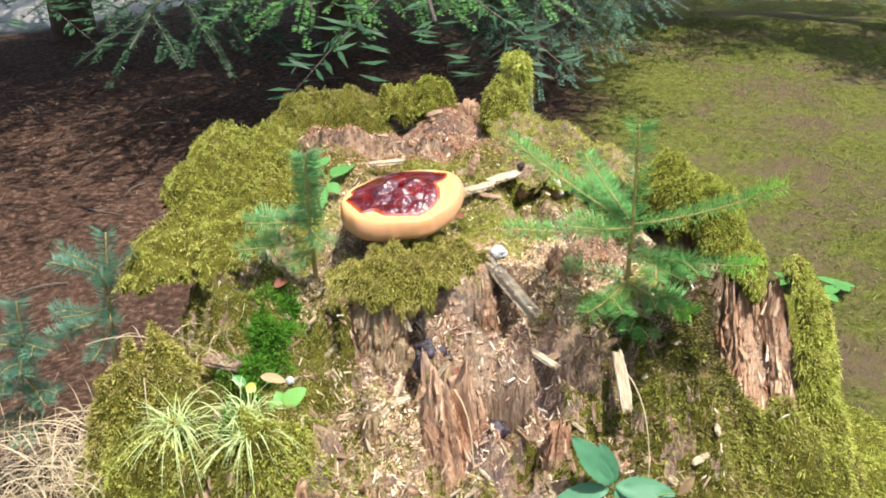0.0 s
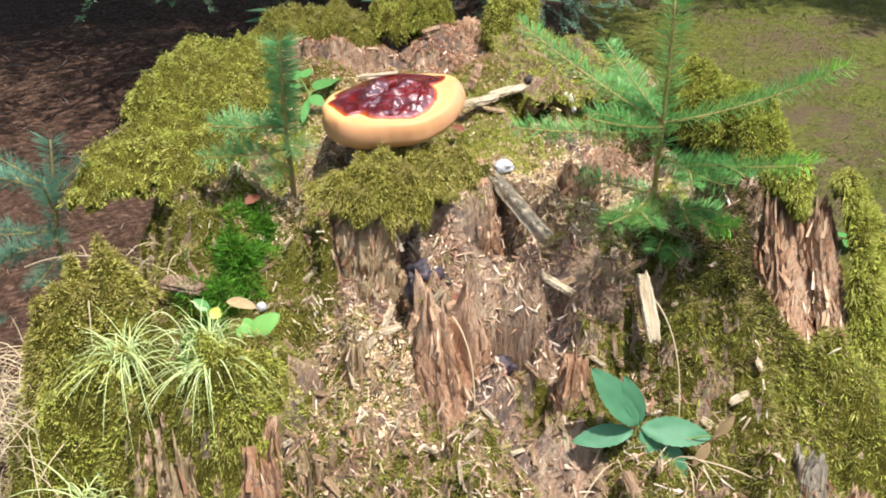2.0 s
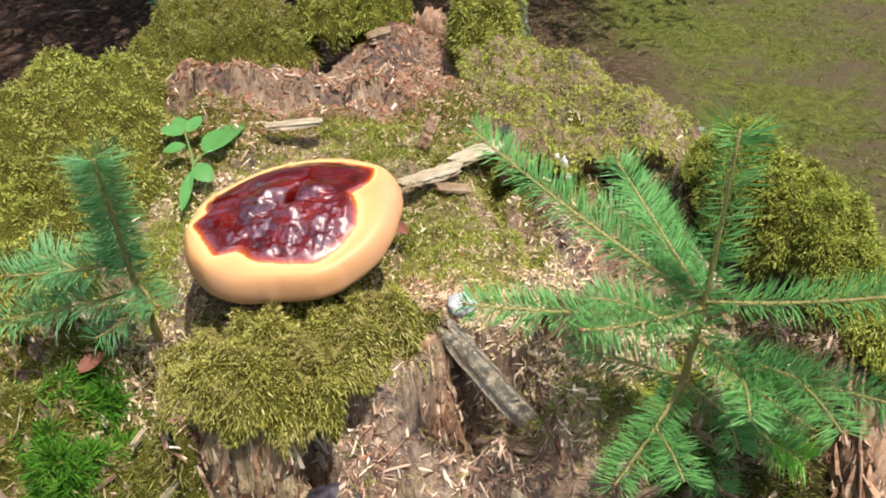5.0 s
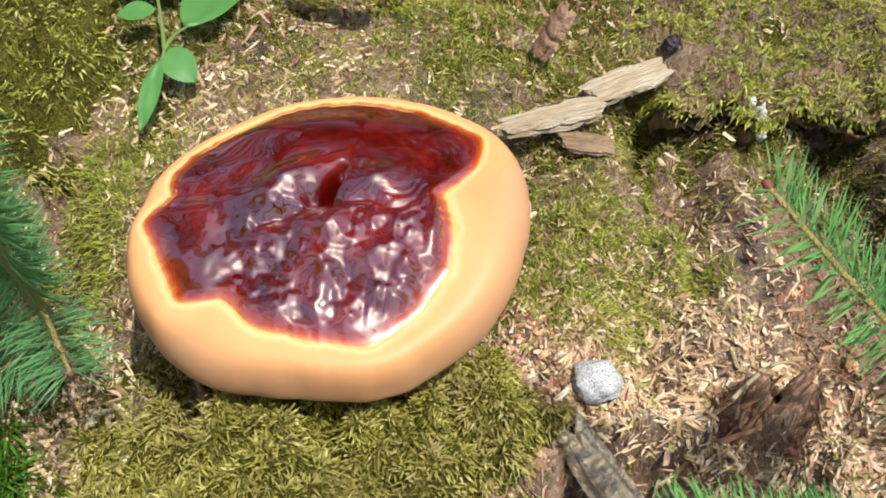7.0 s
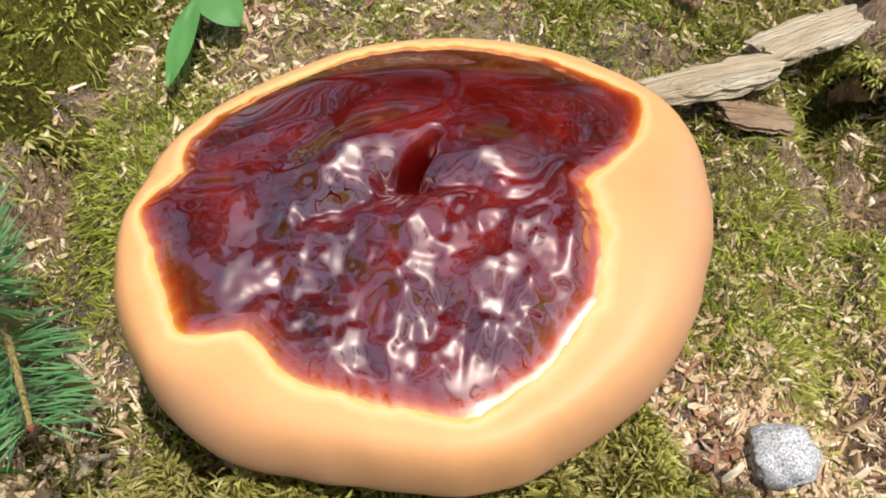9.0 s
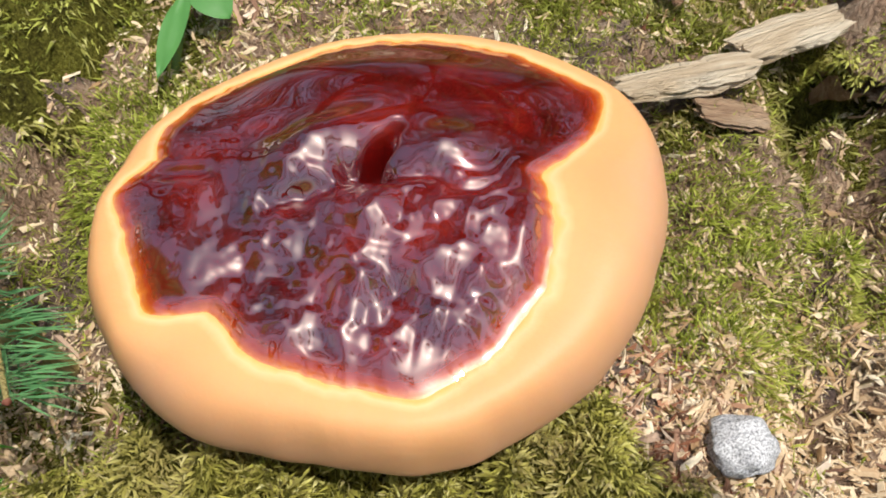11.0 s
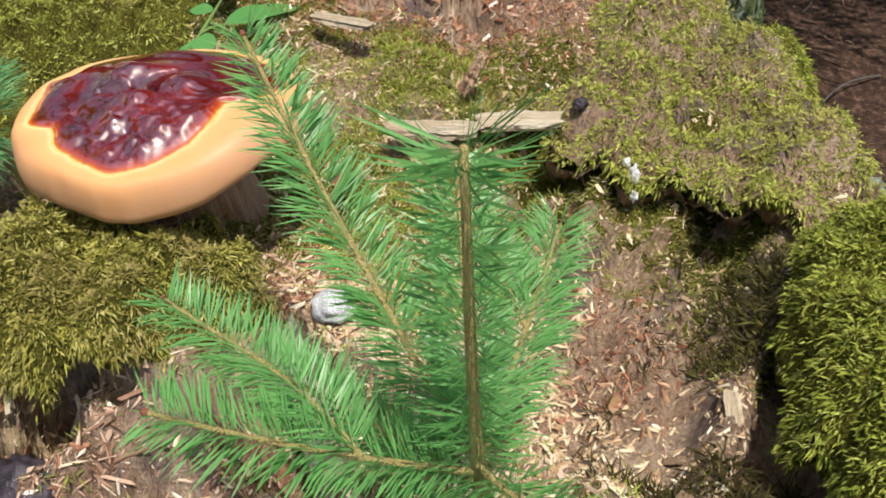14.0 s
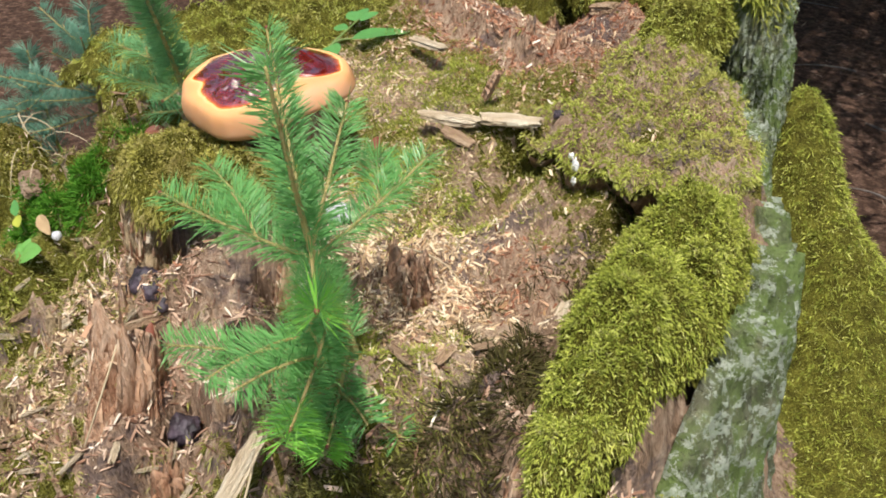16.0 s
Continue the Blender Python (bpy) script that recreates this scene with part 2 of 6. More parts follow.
n = Nodes("pale_wood_crumbs")
col = n.ramp(n.island(), [(0.0, (0.36, 0.22, 0.11)), (0.2, (0.50, 0.35, 0.21)), (0.5, (0.64, 0.48, 0.31)), (0.85, (0.75, 0.60, 0.41)), (1.0, (0.86, 0.76, 0.58))])
n.bump(n.noise(400, 3, 0.6), 0.5, 0.002)
M_CRUMBS_PALE = n.done(col, 0.8, Specular_IOR_Level=0.25)

n = Nodes("red_wood_crumbs")
M_CRUMBS_RED = n.done(n.ramp(n.island(), [(0.0, (0.12, 0.045, 0.025)), (0.4, (0.27, 0.115, 0.065)), (0.8, (0.42, 0.21, 0.125)), (1.0, (0.60, 0.40, 0.26))]), 0.85, Specular_IOR_Level=0.2)

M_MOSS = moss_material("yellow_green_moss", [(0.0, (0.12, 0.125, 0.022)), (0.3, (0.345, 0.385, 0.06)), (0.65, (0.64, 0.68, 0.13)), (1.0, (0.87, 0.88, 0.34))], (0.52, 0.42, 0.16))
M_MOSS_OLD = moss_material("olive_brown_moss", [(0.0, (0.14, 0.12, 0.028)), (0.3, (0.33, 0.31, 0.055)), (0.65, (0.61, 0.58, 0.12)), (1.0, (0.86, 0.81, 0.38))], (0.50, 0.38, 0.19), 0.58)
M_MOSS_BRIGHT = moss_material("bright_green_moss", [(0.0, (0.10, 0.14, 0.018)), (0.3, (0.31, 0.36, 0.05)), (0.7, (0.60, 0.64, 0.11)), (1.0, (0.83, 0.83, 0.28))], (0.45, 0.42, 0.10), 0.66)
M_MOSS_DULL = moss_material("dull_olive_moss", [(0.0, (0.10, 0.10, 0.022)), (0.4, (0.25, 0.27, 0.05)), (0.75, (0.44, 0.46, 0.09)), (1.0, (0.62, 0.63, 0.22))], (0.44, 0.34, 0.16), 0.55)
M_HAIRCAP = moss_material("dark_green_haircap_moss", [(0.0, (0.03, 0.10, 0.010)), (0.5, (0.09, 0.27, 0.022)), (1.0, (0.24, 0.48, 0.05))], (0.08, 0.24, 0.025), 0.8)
M_MOSS_SHADE = moss_material("dark_brown_moss_shade", [(0.0, (0.025, 0.022, 0.008)), (0.5, (0.07, 0.062, 0.018)), (0.85, (0.14, 0.13, 0.03)), (1.0, (0.26, 0.25, 0.06))], (0.10, 0.075, 0.03), 0.6)
n = Nodes("moss_mat")
fuzz = n.noise(420, 5, 0.8)
col = n.ramp(n.math("ADD", n.math("MULTIPLY", fuzz, 0.7), n.math("MULTIPLY", n.noise(40, 4, 0.6), 0.3)), [(0.36, (0.025, 0.022, 0.006)), (0.47, (0.11, 0.10, 0.018)), (0.57, (0.25, 0.24, 0.04)), (0.7, (0.52, 0.50, 0.11))])
n.bump(fuzz, 1.0, 0.008)
M_PEAT = n.done(col, 0.9, Specular_IOR_Level=0.1)

M_NEEDLE = leaf_material("fir_needles", [(0.0, (0.050, 0.185, 0.045)), (0.5, (0.10, 0.32, 0.08)), (1.0, (0.23, 0.49, 0.16))], rough=0.36, through_light=0.4)
M_NEEDLE_BLUE = leaf_material("bluish_needles", [(0.0, (0.06, 0.17, 0.11)), (0.5, (0.11, 0.27, 0.18)), (1.0, (0.20, 0.38, 0.27))], rough=0.5, through_light=0.4)
M_NEEDLE_SOFT = leaf_material("soft_green_needles", [(0.0, (0.065, 0.21, 0.08)), (0.5, (0.125, 0.33, 0.13)), (1.0, (0.23, 0.48, 0.20))], rough=0.45, through_light=0.4)
M_NEEDLE_NEW = leaf_material("fresh_needles", [(0.0, (0.15, 0.46, 0.05)), (1.0, (0.30, 0.64, 0.10))], rough=0.45)
# Near-black copy of the fir needle green: shade put into the colour.
M_NEEDLE_SHADE = leaf_material("shade_dark_needles", [(0.0, (0.008, 0.028, 0.014)), (0.5, (0.018, 0.06, 0.028)), (1.0, (0.045, 0.11, 0.05))], rough=0.5, through_light=0.2)
M_TWIG = wood_material("twig_bark", [(0.3, (0.42, 0.30, 0.10)), (0.5, (0.60, 0.47, 0.18)), (0.8, (0.68, 0.58, 0.28))])
M_TWIG_DEAD = wood_material("dead_twig", [(0.3, (0.08, 0.07, 0.06)), (0.6, (0.20, 0.17, 0.15)), (0.8, (0.32, 0.29, 0.26))])
M_BARK = wood_material("conifer_bark", [(0.3, (0.035, 0.025, 0.02)), (0.5, (0.10, 0.07, 0.05)), (0.75, (0.2, 0.15, 0.11))], (1, 1, 0.3), 0.4)
M_LEAF = leaf_material("broad_leaf", [(0.0, (0.07, 0.24, 0.06)), (1.0, (0.14, 0.36, 0.10))], rough=0.4)
M_LEAF_LIGHT = leaf_material("round_leaf", [(0.0, (0.13, 0.36, 0.07)), (1.0, (0.22, 0.48, 0.12))], rough=0.4)
M_LEAF_DARK = leaf_material("serrated_leaf", [(0.0, (0.05, 0.19, 0.10)), (1.0, (0.11, 0.30, 0.16))], rough=0.55)
M_LEAF_YELLOW = leaf_material("yellow_leaf", [(0.0, (0.40, 0.46, 0.04)), (1.0, (0.55, 0.58, 0.10))])
M_LEAF_DRY = leaf_material("dry_leaf", [(0.0, (0.34, 0.20, 0.10)), (1.0, (0.58, 0.42, 0.24))], rough=0.7)
M_LEAF_RED = leaf_material("brown_red_leaf", [(0.0, (0.15, 0.045, 0.028)), (1.0, (0.30, 0.11, 0.07))], rough=0.6)
M_GRASS = leaf_material("tussock_grass", [(0.0, (0.17, 0.33, 0.06)), (0.5, (0.38, 0.54, 0.15)), (1.0, (0.70, 0.76, 0.42))], rough=0.45)
M_STRAW = leaf_material("dry_grass", [(0.0, (0.20, 0.14, 0.08)), (0.5, (0.40, 0.30, 0.18)), (1.0, (0.60, 0.50, 0.34))], rough=0.7, through_light=0.15)
M_STALK = leaf_material("green_stalk", [(0.0, (0.14, 0.24, 0.06)), (1.0, (0.24, 0.34, 0.10))])

n = Nodes("red_lacquered_crust")
edge = n.attribute("edge")
blot = n.noise(38, 4, 0.6)
deep = n.ramp(blot, [(0.3, (0.045, 0.0012, 0.0012)), (0.55, (0.13, 0.0035, 0.003)), (0.8, (0.30, 0.018, 0.006))])
fray = n.math("ADD", edge, n.math("MULTIPLY", n.math("SUBTRACT", n.noise(180, 3, 0.6), 0.5), 0.0035))
rim = n.ramp(n.math("MULTIPLY", fray, 100.0), [(0.0, (0.80, 0.33, 0.06)), (0.12, (0.62, 0.14, 0.013)), (0.36, (0.42, 0.045, 0.007)), (0.9, (0.17, 0.010, 0.004))])
far = n.ramp(n.math("MULTIPLY", edge, 60.0), [(0.25, (0, 0, 0)), (0.85, (1, 1, 1))])
col = n.mix(far, rim, deep)
rings = n.add("ShaderNodeTexNoise", Vector=n.add("ShaderNodeCombineXYZ", X=n.math("MULTIPLY", n.attribute("ring"), 330.0), Y=n.math("MULTIPLY", n.noise(9, 2), 2.0)).outputs[0], Scale=1.0, Detail=3.0).outputs["Fac"]
lines = n.math("MULTIPLY", n.ramp(rings, [(0.56, (0, 0, 0)), (0.68, (0.16, 0.16, 0.16))]), n.attribute("back"))
col = n.mix(lines, col, (0.20, 0.085, 0.035))
n.bump(n.math("ADD", n.noise(150, 4, 0.6, (1, 1, 1), 2.2), n.math("MULTIPLY", n.noise(620, 2, 0.5), 0.12)), 0.34, 0.003)
M_CRUST = n.done(col, n.ramp(n.noise(60, 3, 0.6), [(0.3, (0.22, 0.22, 0.22)), (0.8, (0.38, 0.38, 0.38))]), Coat_Weight=1.0, Coat_Roughness=0.015, Coat_IOR=3.1, Specular_IOR_Level=0.02)

n = Nodes("orange_growing_margin")
edge = n.attribute("edge")
wob = n.math("ADD", edge, n.math("MULTIPLY", n.math("SUBTRACT", n.noise(60, 3, 0.5), 0.5), 0.006))
col = n.ramp(n.math("MULTIPLY", wob, 25.0), [(0.0, (0.84, 0.42, 0.12)), (0.045, (0.78, 0.51, 0.25)), (0.13, (0.71, 0.38, 0.155)), (0.5, (0.67, 0.335, 0.145)), (1.0, (0.61, 0.325, 0.18))])
col = n.mix(n.ramp(n.noise(35, 4, 0.6), [(0.4, (0, 0, 0)), (0.75, (0.35, 0.35, 0.35))]), col, (0.62, 0.31, 0.125))
n.bump(n.noise(500, 3, 0.6), 0.12, 0.001)
M_MARGIN = n.done(col, 0.5, Specular_IOR_Level=0.35, Subsurface_Weight=0.15, Subsurface_Radius=(0.012, 0.005, 0.002))

n = Nodes("pale_pore_surface")
M_PORES = n.done(n.ramp(n.noise(300, 3, 0.6), [(0.3, (0.45, 0.33, 0.2)), (0.7, (0.75, 0.64, 0.48))]), 0.8)

n = Nodes("granite")
M_STONE = n.done(n.ramp(n.noise(900, 3, 0.7), [(0.35, (0.14, 0.14, 0.15)), (0.48, (0.42, 0.42, 0.44)), (0.62, (0.72, 0.72, 0.74))]), 0.7)
n = Nodes("black_crust_fungus")
n.bump(n.noise(90, 4, 0.7), 0.7, 0.006)
M_BLACK = n.done(n.ramp(n.noise(40, 4, 0.6), [(0.35, (0.010, 0.008, 0.009)), (0.65, (0.075, 0.055, 0.075))]), 0.5)

n = Nodes("lichen_bark")
furrow = n.noise(45, 5, 0.7, (1, 1, 0.25))
col = n.ramp(furrow, [(0.3, (0.06, 0.065, 0.035)), (0.5, (0.17, 0.18, 0.11)), (0.75, (0.36, 0.34, 0.23))])
algae = n.noise(16, 5, 0.7, (1, 1, 0.5))
col = n.mix(n.ramp(algae, [(0.40, (0, 0, 0)), (0.58, (0.85, 0.85, 0.85))]), col, (0.20, 0.29, 0.08))
crust = n.noise(48, 7, 0.8)
col = n.mix(n.ramp(crust, [(0.51, (0, 0, 0)), (0.545, (0.9, 0.9, 0.9))]), col, n.ramp(n.noise(110, 3, 0.6), [(0.3, (0.36, 0.43, 0.30)), (0.7, (0.66, 0.70, 0.60))]))
pits = n.noise(130, 4, 0.7)
col = n.mix(n.ramp(pits, [(0.60, (0, 0, 0)), (0.66, (0.8, 0.8, 0.8))]), col, (0.06, 0.05, 0.03))
n.bump(n.math("ADD", furrow, n.math("ADD", crust, n.math("MULTIPLY", pits, -0.5))), 1.0, 0.014)
M_LICHEN = n.done(col, 0.9, Specular_IOR_Level=0.2)

n = Nodes("forest_ground")
pos = n.add("ShaderNodeTexCoord").outputs["Object"]
sep = n.add("ShaderNodeSeparateXYZ", Vector=pos)
litter = n.ramp(n.noise(38, 6, 0.75), [(0.3, (0.03, 0.017, 0.011)), (0.5, (0.09, 0.05, 0.034)), (0.62, (0.21, 0.125, 0.088)), (0.75, (0.42, 0.30, 0.23))])
lawn = n.ramp(n.noise(30, 6, 0.75), [(0.3, (0.06, 0.065, 0.017)), (0.5, (0.145, 0.155, 0.033)), (0.7, (0.23, 0.245, 0.053)), (0.85, (0.34, 0.32, 0.15))])
bare = n.ramp(n.math("ADD", n.math("MULTIPLY", n.noise(1.6, 5, 0.65), 0.75), n.math("MULTIPLY", n.noise(14, 3, 0.6), 0.25)), [(0.47, (0, 0, 0)), (0.58, (0.85, 0.85, 0.85))])
lawn = n.mix(bare, lawn, (0.16, 0.11, 0.075))
side = n.math("SUBTRACT", sep.outputs["X"], n.math("MULTIPLY", n.math("SUBTRACT", sep.outputs["Y"], 3.0), 0.10))
side = n.math("ADD", side, n.math("MULTIPLY", n.math("SUBTRACT", n.noise(1.1, 5, 0.6), 0.5), 0.9))
zone = n.ramp(side, [(0.42, (0, 0, 0)), (0.66, (1, 1, 1))])
col = n.mix(zone, litter, lawn)
path_zone = n.ramp(n.math("ADD", n.math("MULTIPLY", n.math("SUBTRACT", n.math("SUBTRACT", sep.outputs["Y"], n.math("MULTIPLY", sep.outputs["X"], 0.9)), 9.6), 1.2), n.math("MULTIPLY", n.noise(1.3, 3), 0.5)), [(0.35, (0, 0, 0)), (0.7, (1, 1, 1))])
col = n.mix(path_zone, col, n.mix(n.noise(40, 4), (0.45, 0.42, 0.38), (0.62, 0.60, 0.56)))
n.bump(n.noise(60, 6, 0.75), 0.9, 0.03)
M_GROUND = n.done(col, 0.95, Specular_IOR_Level=0.15)

n = Nodes("fallen_needles")
M_LITTER = n.done(n.ramp(n.island(), [(0.0, (0.035, 0.02, 0.012)), (0.5, (0.12, 0.06, 0.036)), (0.85, (0.25, 0.14, 0.085)), (1.0, (0.5, 0.38, 0.28))]), 0.8)
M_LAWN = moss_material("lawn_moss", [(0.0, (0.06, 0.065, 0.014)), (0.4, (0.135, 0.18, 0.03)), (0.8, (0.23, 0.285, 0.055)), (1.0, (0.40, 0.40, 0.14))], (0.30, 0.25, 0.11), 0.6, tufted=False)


# ---- ground ----
def ground_height(x, y):
    return 0.05 * fbm(x, y, 0.5, 3, 3) + 0.012 * fbm(x, y, 5, 3, 5) + 0.10 * blob(x, y, -0.8, 1.15, 0.32, 0.35) - 0.02


def build_ground():
    near = np.arange(-4, 4.001, 0.05)
    xs = np.concatenate([[-60, -30, -15, -8, -5.5], near, [5.5, 8, 15, 30, 60]])
    ys = np.concatenate([[-60, -30, -12, -5, -2, -1], np.arange(-0.5, 9.5, 0.05), [10.5, 12, 16, 25, 40, 80]])
    x, y = np.meshgrid(xs, ys, indexing="ij")
    v = np.stack([x, y, ground_height(x, y)], -1).reshape(-1, 3)
    part("ground", mesh_np("ground", v, grid_faces(len(xs), len(ys))), M_GROUND, label="shaded needle litter and patchy mossy lawn", kind="structure")["category"] = "ground"


build_ground()

# ---- the stump ----
CX, CY = -0.02, 1.68


def stump_reach(x, y):
    """Metres beyond the stump's outline (negative inside)."""
    dx, dy = x - CX, y - CY
    a = np.where(dx > 0, np.where(dy < -0.05, 0.69, 0.64), 0.52)
    b = np.where(dy > 0, 0.56, 0.62)
    r = np.sqrt((dx / a) ** 2 + (dy / b) ** 2)
    ang = np.arctan2(dy, dx)
    wob = 0.05 * vnoise(np.cos(ang) * 2.2, np.sin(ang) * 2.2, 1.0, 4) + 0.02 * vnoise(np.cos(ang) * 7, np.sin(ang) * 7, 1.0, 6)
    return (r - 1 - wob) * 0.62


def stump_height(x, y):
    x, y = np.asarray(x, float), np.asarray(y, float)
    j = 0.012 * vnoise(x, y, 45, 1) + 0.008 * vnoise(x, y, 110, 2) + 0.02 * vnoise(x, y, 9, 3)
    # eroded front slope
    front = np.interp(y + j, [0.72, 0.80, 0.90, 1.0, 1.1, 1.2, 1.3, 1.4, 1.5, 1.62], [-0.06, 0.0, 0.065, 0.14, 0.225, 0.32, 0.385, 0.435, 0.455, 0.475])
    front = front - 0.75 * np.maximum(0, x - 0.46) - 0.95 * np.maximum(0, -x - 0.50)
    front = front + 0.10 * blob(x, y, -0.27, 1.09, 0.15, 0.08) + 0.05 * blob(x, y, -0.50, 1.2, 0.10, 0.12)
    front = front + 0.03 * blob(x, y, 0.43, 1.30, 0.16, 0.08) + 0.034 * fbm(x, y, 10, 3, 9) + 0.038 * fbm(x, y * 0.35, 22, 3, 10)
    front = front - 0.075 * blob(x, y, 0.09, 1.21, 0.17, 0.10) - 0.05 * blob(x, y, 0.42, 1.20, 0.12, 0.09) - 0.04 * blob(x, y, -0.08, 1.15, 0.07, 0.07) + 0.05 * blob(x, y, -0.32, 1.07, 0.09, 0.05) - 0.10 * blob(x, y, 0.11, 1.425, 0.085, 0.05) - 0.055 * blob(x, y, -0.10, 1.285, 0.07, 0.04) - 0.05 * blob(x, y, 0.30, 1.12, 0.10, 0.07)
    # upper plateau
    top = 0.484 + 0.068 * smooth(1.52, 2.0, y) - 0.025 * smooth(-0.32, -0.42, x)
    line = 1.77 + 0.35 * (x - 0.16) + j
    bowl = smooth(0.10, 0.18, x) * (1 - smooth(0, 0.018, y - line)) * smooth(1.47, 1.56, y) * (1 - smooth(0.43, 0.47, x))
    top = top - bowl * (0.045 + 0.03 * smooth(0.15, 0.3, x) + 0.04 * smooth(0.09, 0.0, line - y) + 0.95 * np.clip(x - 0.245, 0, 0.20) * smooth(1.52, 1.62, y))
    top = top - 0.04 * smooth(0.2, 0.6, blob(x, y, 0.28, 1.93, 0.17, 0.15)) + bowl * 0.022 * fbm(x, y, 17, 3, 72)
    top = top + 0.045 * smooth(0, 0.014, y - 1.915 - j) * smooth(-0.36, -0.30, x) * (1 - smooth(-0.02, 0.05, x))
    top = top - 0.065 * blob(x, y, -0.07, 2.06, 0.20, 0.10) - 0.32 * smooth(0.25, 0.5, blob(x, y, 0.365, 1.80, 0.10, 0.105, 25))
    top = top + 0.03 * fbm(x, y, 9, 3, 14) * smooth(1.7, 1.95, y) + 0.012 * fbm(x, y, 14, 3, 15)
    top = top + 0.03 * smooth(0.2, 0.6, blob(x, y, 0.50, 1.62, 0.05, 0.24, 20)) * smooth(1.38, 1.44, y)
    top = top - 0.24 * smooth(0.2, 0.6, blob(x, y, 0.42, 1.65, 0.042, 0.16, 20))
    # how far the plateau comes forward
    lip = np.interp(x, [-0.7, -0.46, -0.36, -0.30, -0.19, -0.165, -0.07, -0.04, 0.06, 0.10, 0.18, 0.30, 0.42, 0.50, 0.62], [1.45, 1.42, 1.50, 1.64, 1.52, 1.335, 1.335, 1.395, 1.40, 1.485, 1.50, 1.53, 1.48, 1.42, 1.42])
    soft = np.interp(x, [-0.36, -0.30, -0.2, -0.16, 0.08, 0.15, 0.3, 0.42], [0.02, 0.15, 0.1, 0.012, 0.012, 0.03, 0.1, 0.03])
    up = smooth(0, 1, (y + j * 0.7 - lip) / soft + 0.5)
    z = front * (1 - up) + np.maximum(top, front) * up
    # holes in the front
    z = z - 0.12 * smooth(0.3, 0.7, blob(x, y, 0.118, 1.278, 0.045, 0.032)) - 0.05 * smooth(0.3, 0.7, blob(x, y, 0.15, 1.20, 0.035, 0.04)) - 0.08 * smooth(0.4, 0.8, blob(x, y, 0.50, 1.379, 0.03, 0.03))
    z = z - 0.05 * smooth(0.3, 0.8, blob(x, y, -0.035, 1.345, 0.030, 0.022)) - 0.04 * smooth(0.3, 0.8, blob(x, y, -0.30, 1.0, 0.04, 0.03))
    # outer wall and root flare
    d = stump_reach(x, y)
    ang = np.arctan2(y - CY, x - CX)
    flare = (0.20 + 0.10 * np.cos(5 * ang + 0.6)) * np.exp(-np.maximum(d, 0) / 0.13) * smooth(0.42, 0.2, d)
    flare = flare * (1 - smooth(-0.40, -0.52, x))
    flare = np.maximum(flare, 0.42 * blob(x, y, 0.235, 2.33, 0.12, 0.14) + 0.27 * blob(x, y, 0.42, 2.25, 0.16, 0.15) + 0.12 * blob(x, y, 0.68, 2.12, 0.20, 0.18))
    wall = 1 - (0.25 * smooth(-0.11, -0.03, d + j) + 0.75 * smooth(-0.045, 0.015, d + j))
    keep = smooth(1.5, 1.25, y)
    side = np.maximum(z * wall, np.minimum(z, flare))
    z = side * (1 - keep) + np.where(front > 0, np.maximum(np.minimum(z, np.maximum(front, side)), 0), z) * keep
    z = np.where(y < 1.0, np.minimum(z, front), z)
    z = z * (1 - smooth(-0.59, -0.68, x))
    z = z + (0.014 * fbm(x, y, 28, 3, 11) * smooth(1.55, 1.35, y) + 0.003 * fbm(x, y, 28, 3, 11) + 0.0035 * vnoise(x, y, 140, 12)) * smooth(0.0, 0.1, z)
    return np.where(z < 0.012, -0.25, z)


def stump_normal(x, y, e=0.012):
    gx = (stump_height(x + e, y) - stump_height(x - e, y)) / (2 * e)
    gy = (stump_height(x, y + e) - stump_height(x, y - e)) / (2 * e)
    return unit(np.stack([-gx, -gy, np.ones_like(gx)], -1))


# ---- moss ----
def outline(points, smoothness=180):
    """Radius by angle of a star-shaped outline, round its middle."""
    p = np.array(points, float)
    c = p.mean(0)
    a, r = np.arctan2(p[:, 1] - c[1], p[:, 0] - c[0]), np.hypot(p[:, 0] - c[0], p[:, 1] - c[1])
    o = np.argsort(a)
    a, r = a[o], r[o]
    a, r = np.concatenate([a - 2 * math.pi, a, a + 2 * math.pi]), np.tile(r, 3)
    t = np.linspace(-math.pi, math.pi, smoothness, endpoint=False)
    rr = np.interp(t, a, r)
    k = np.ones(7) / 7
    return c, t, np.convolve(np.concatenate([rr[-3:], rr, rr[:3]]), k, "valid")


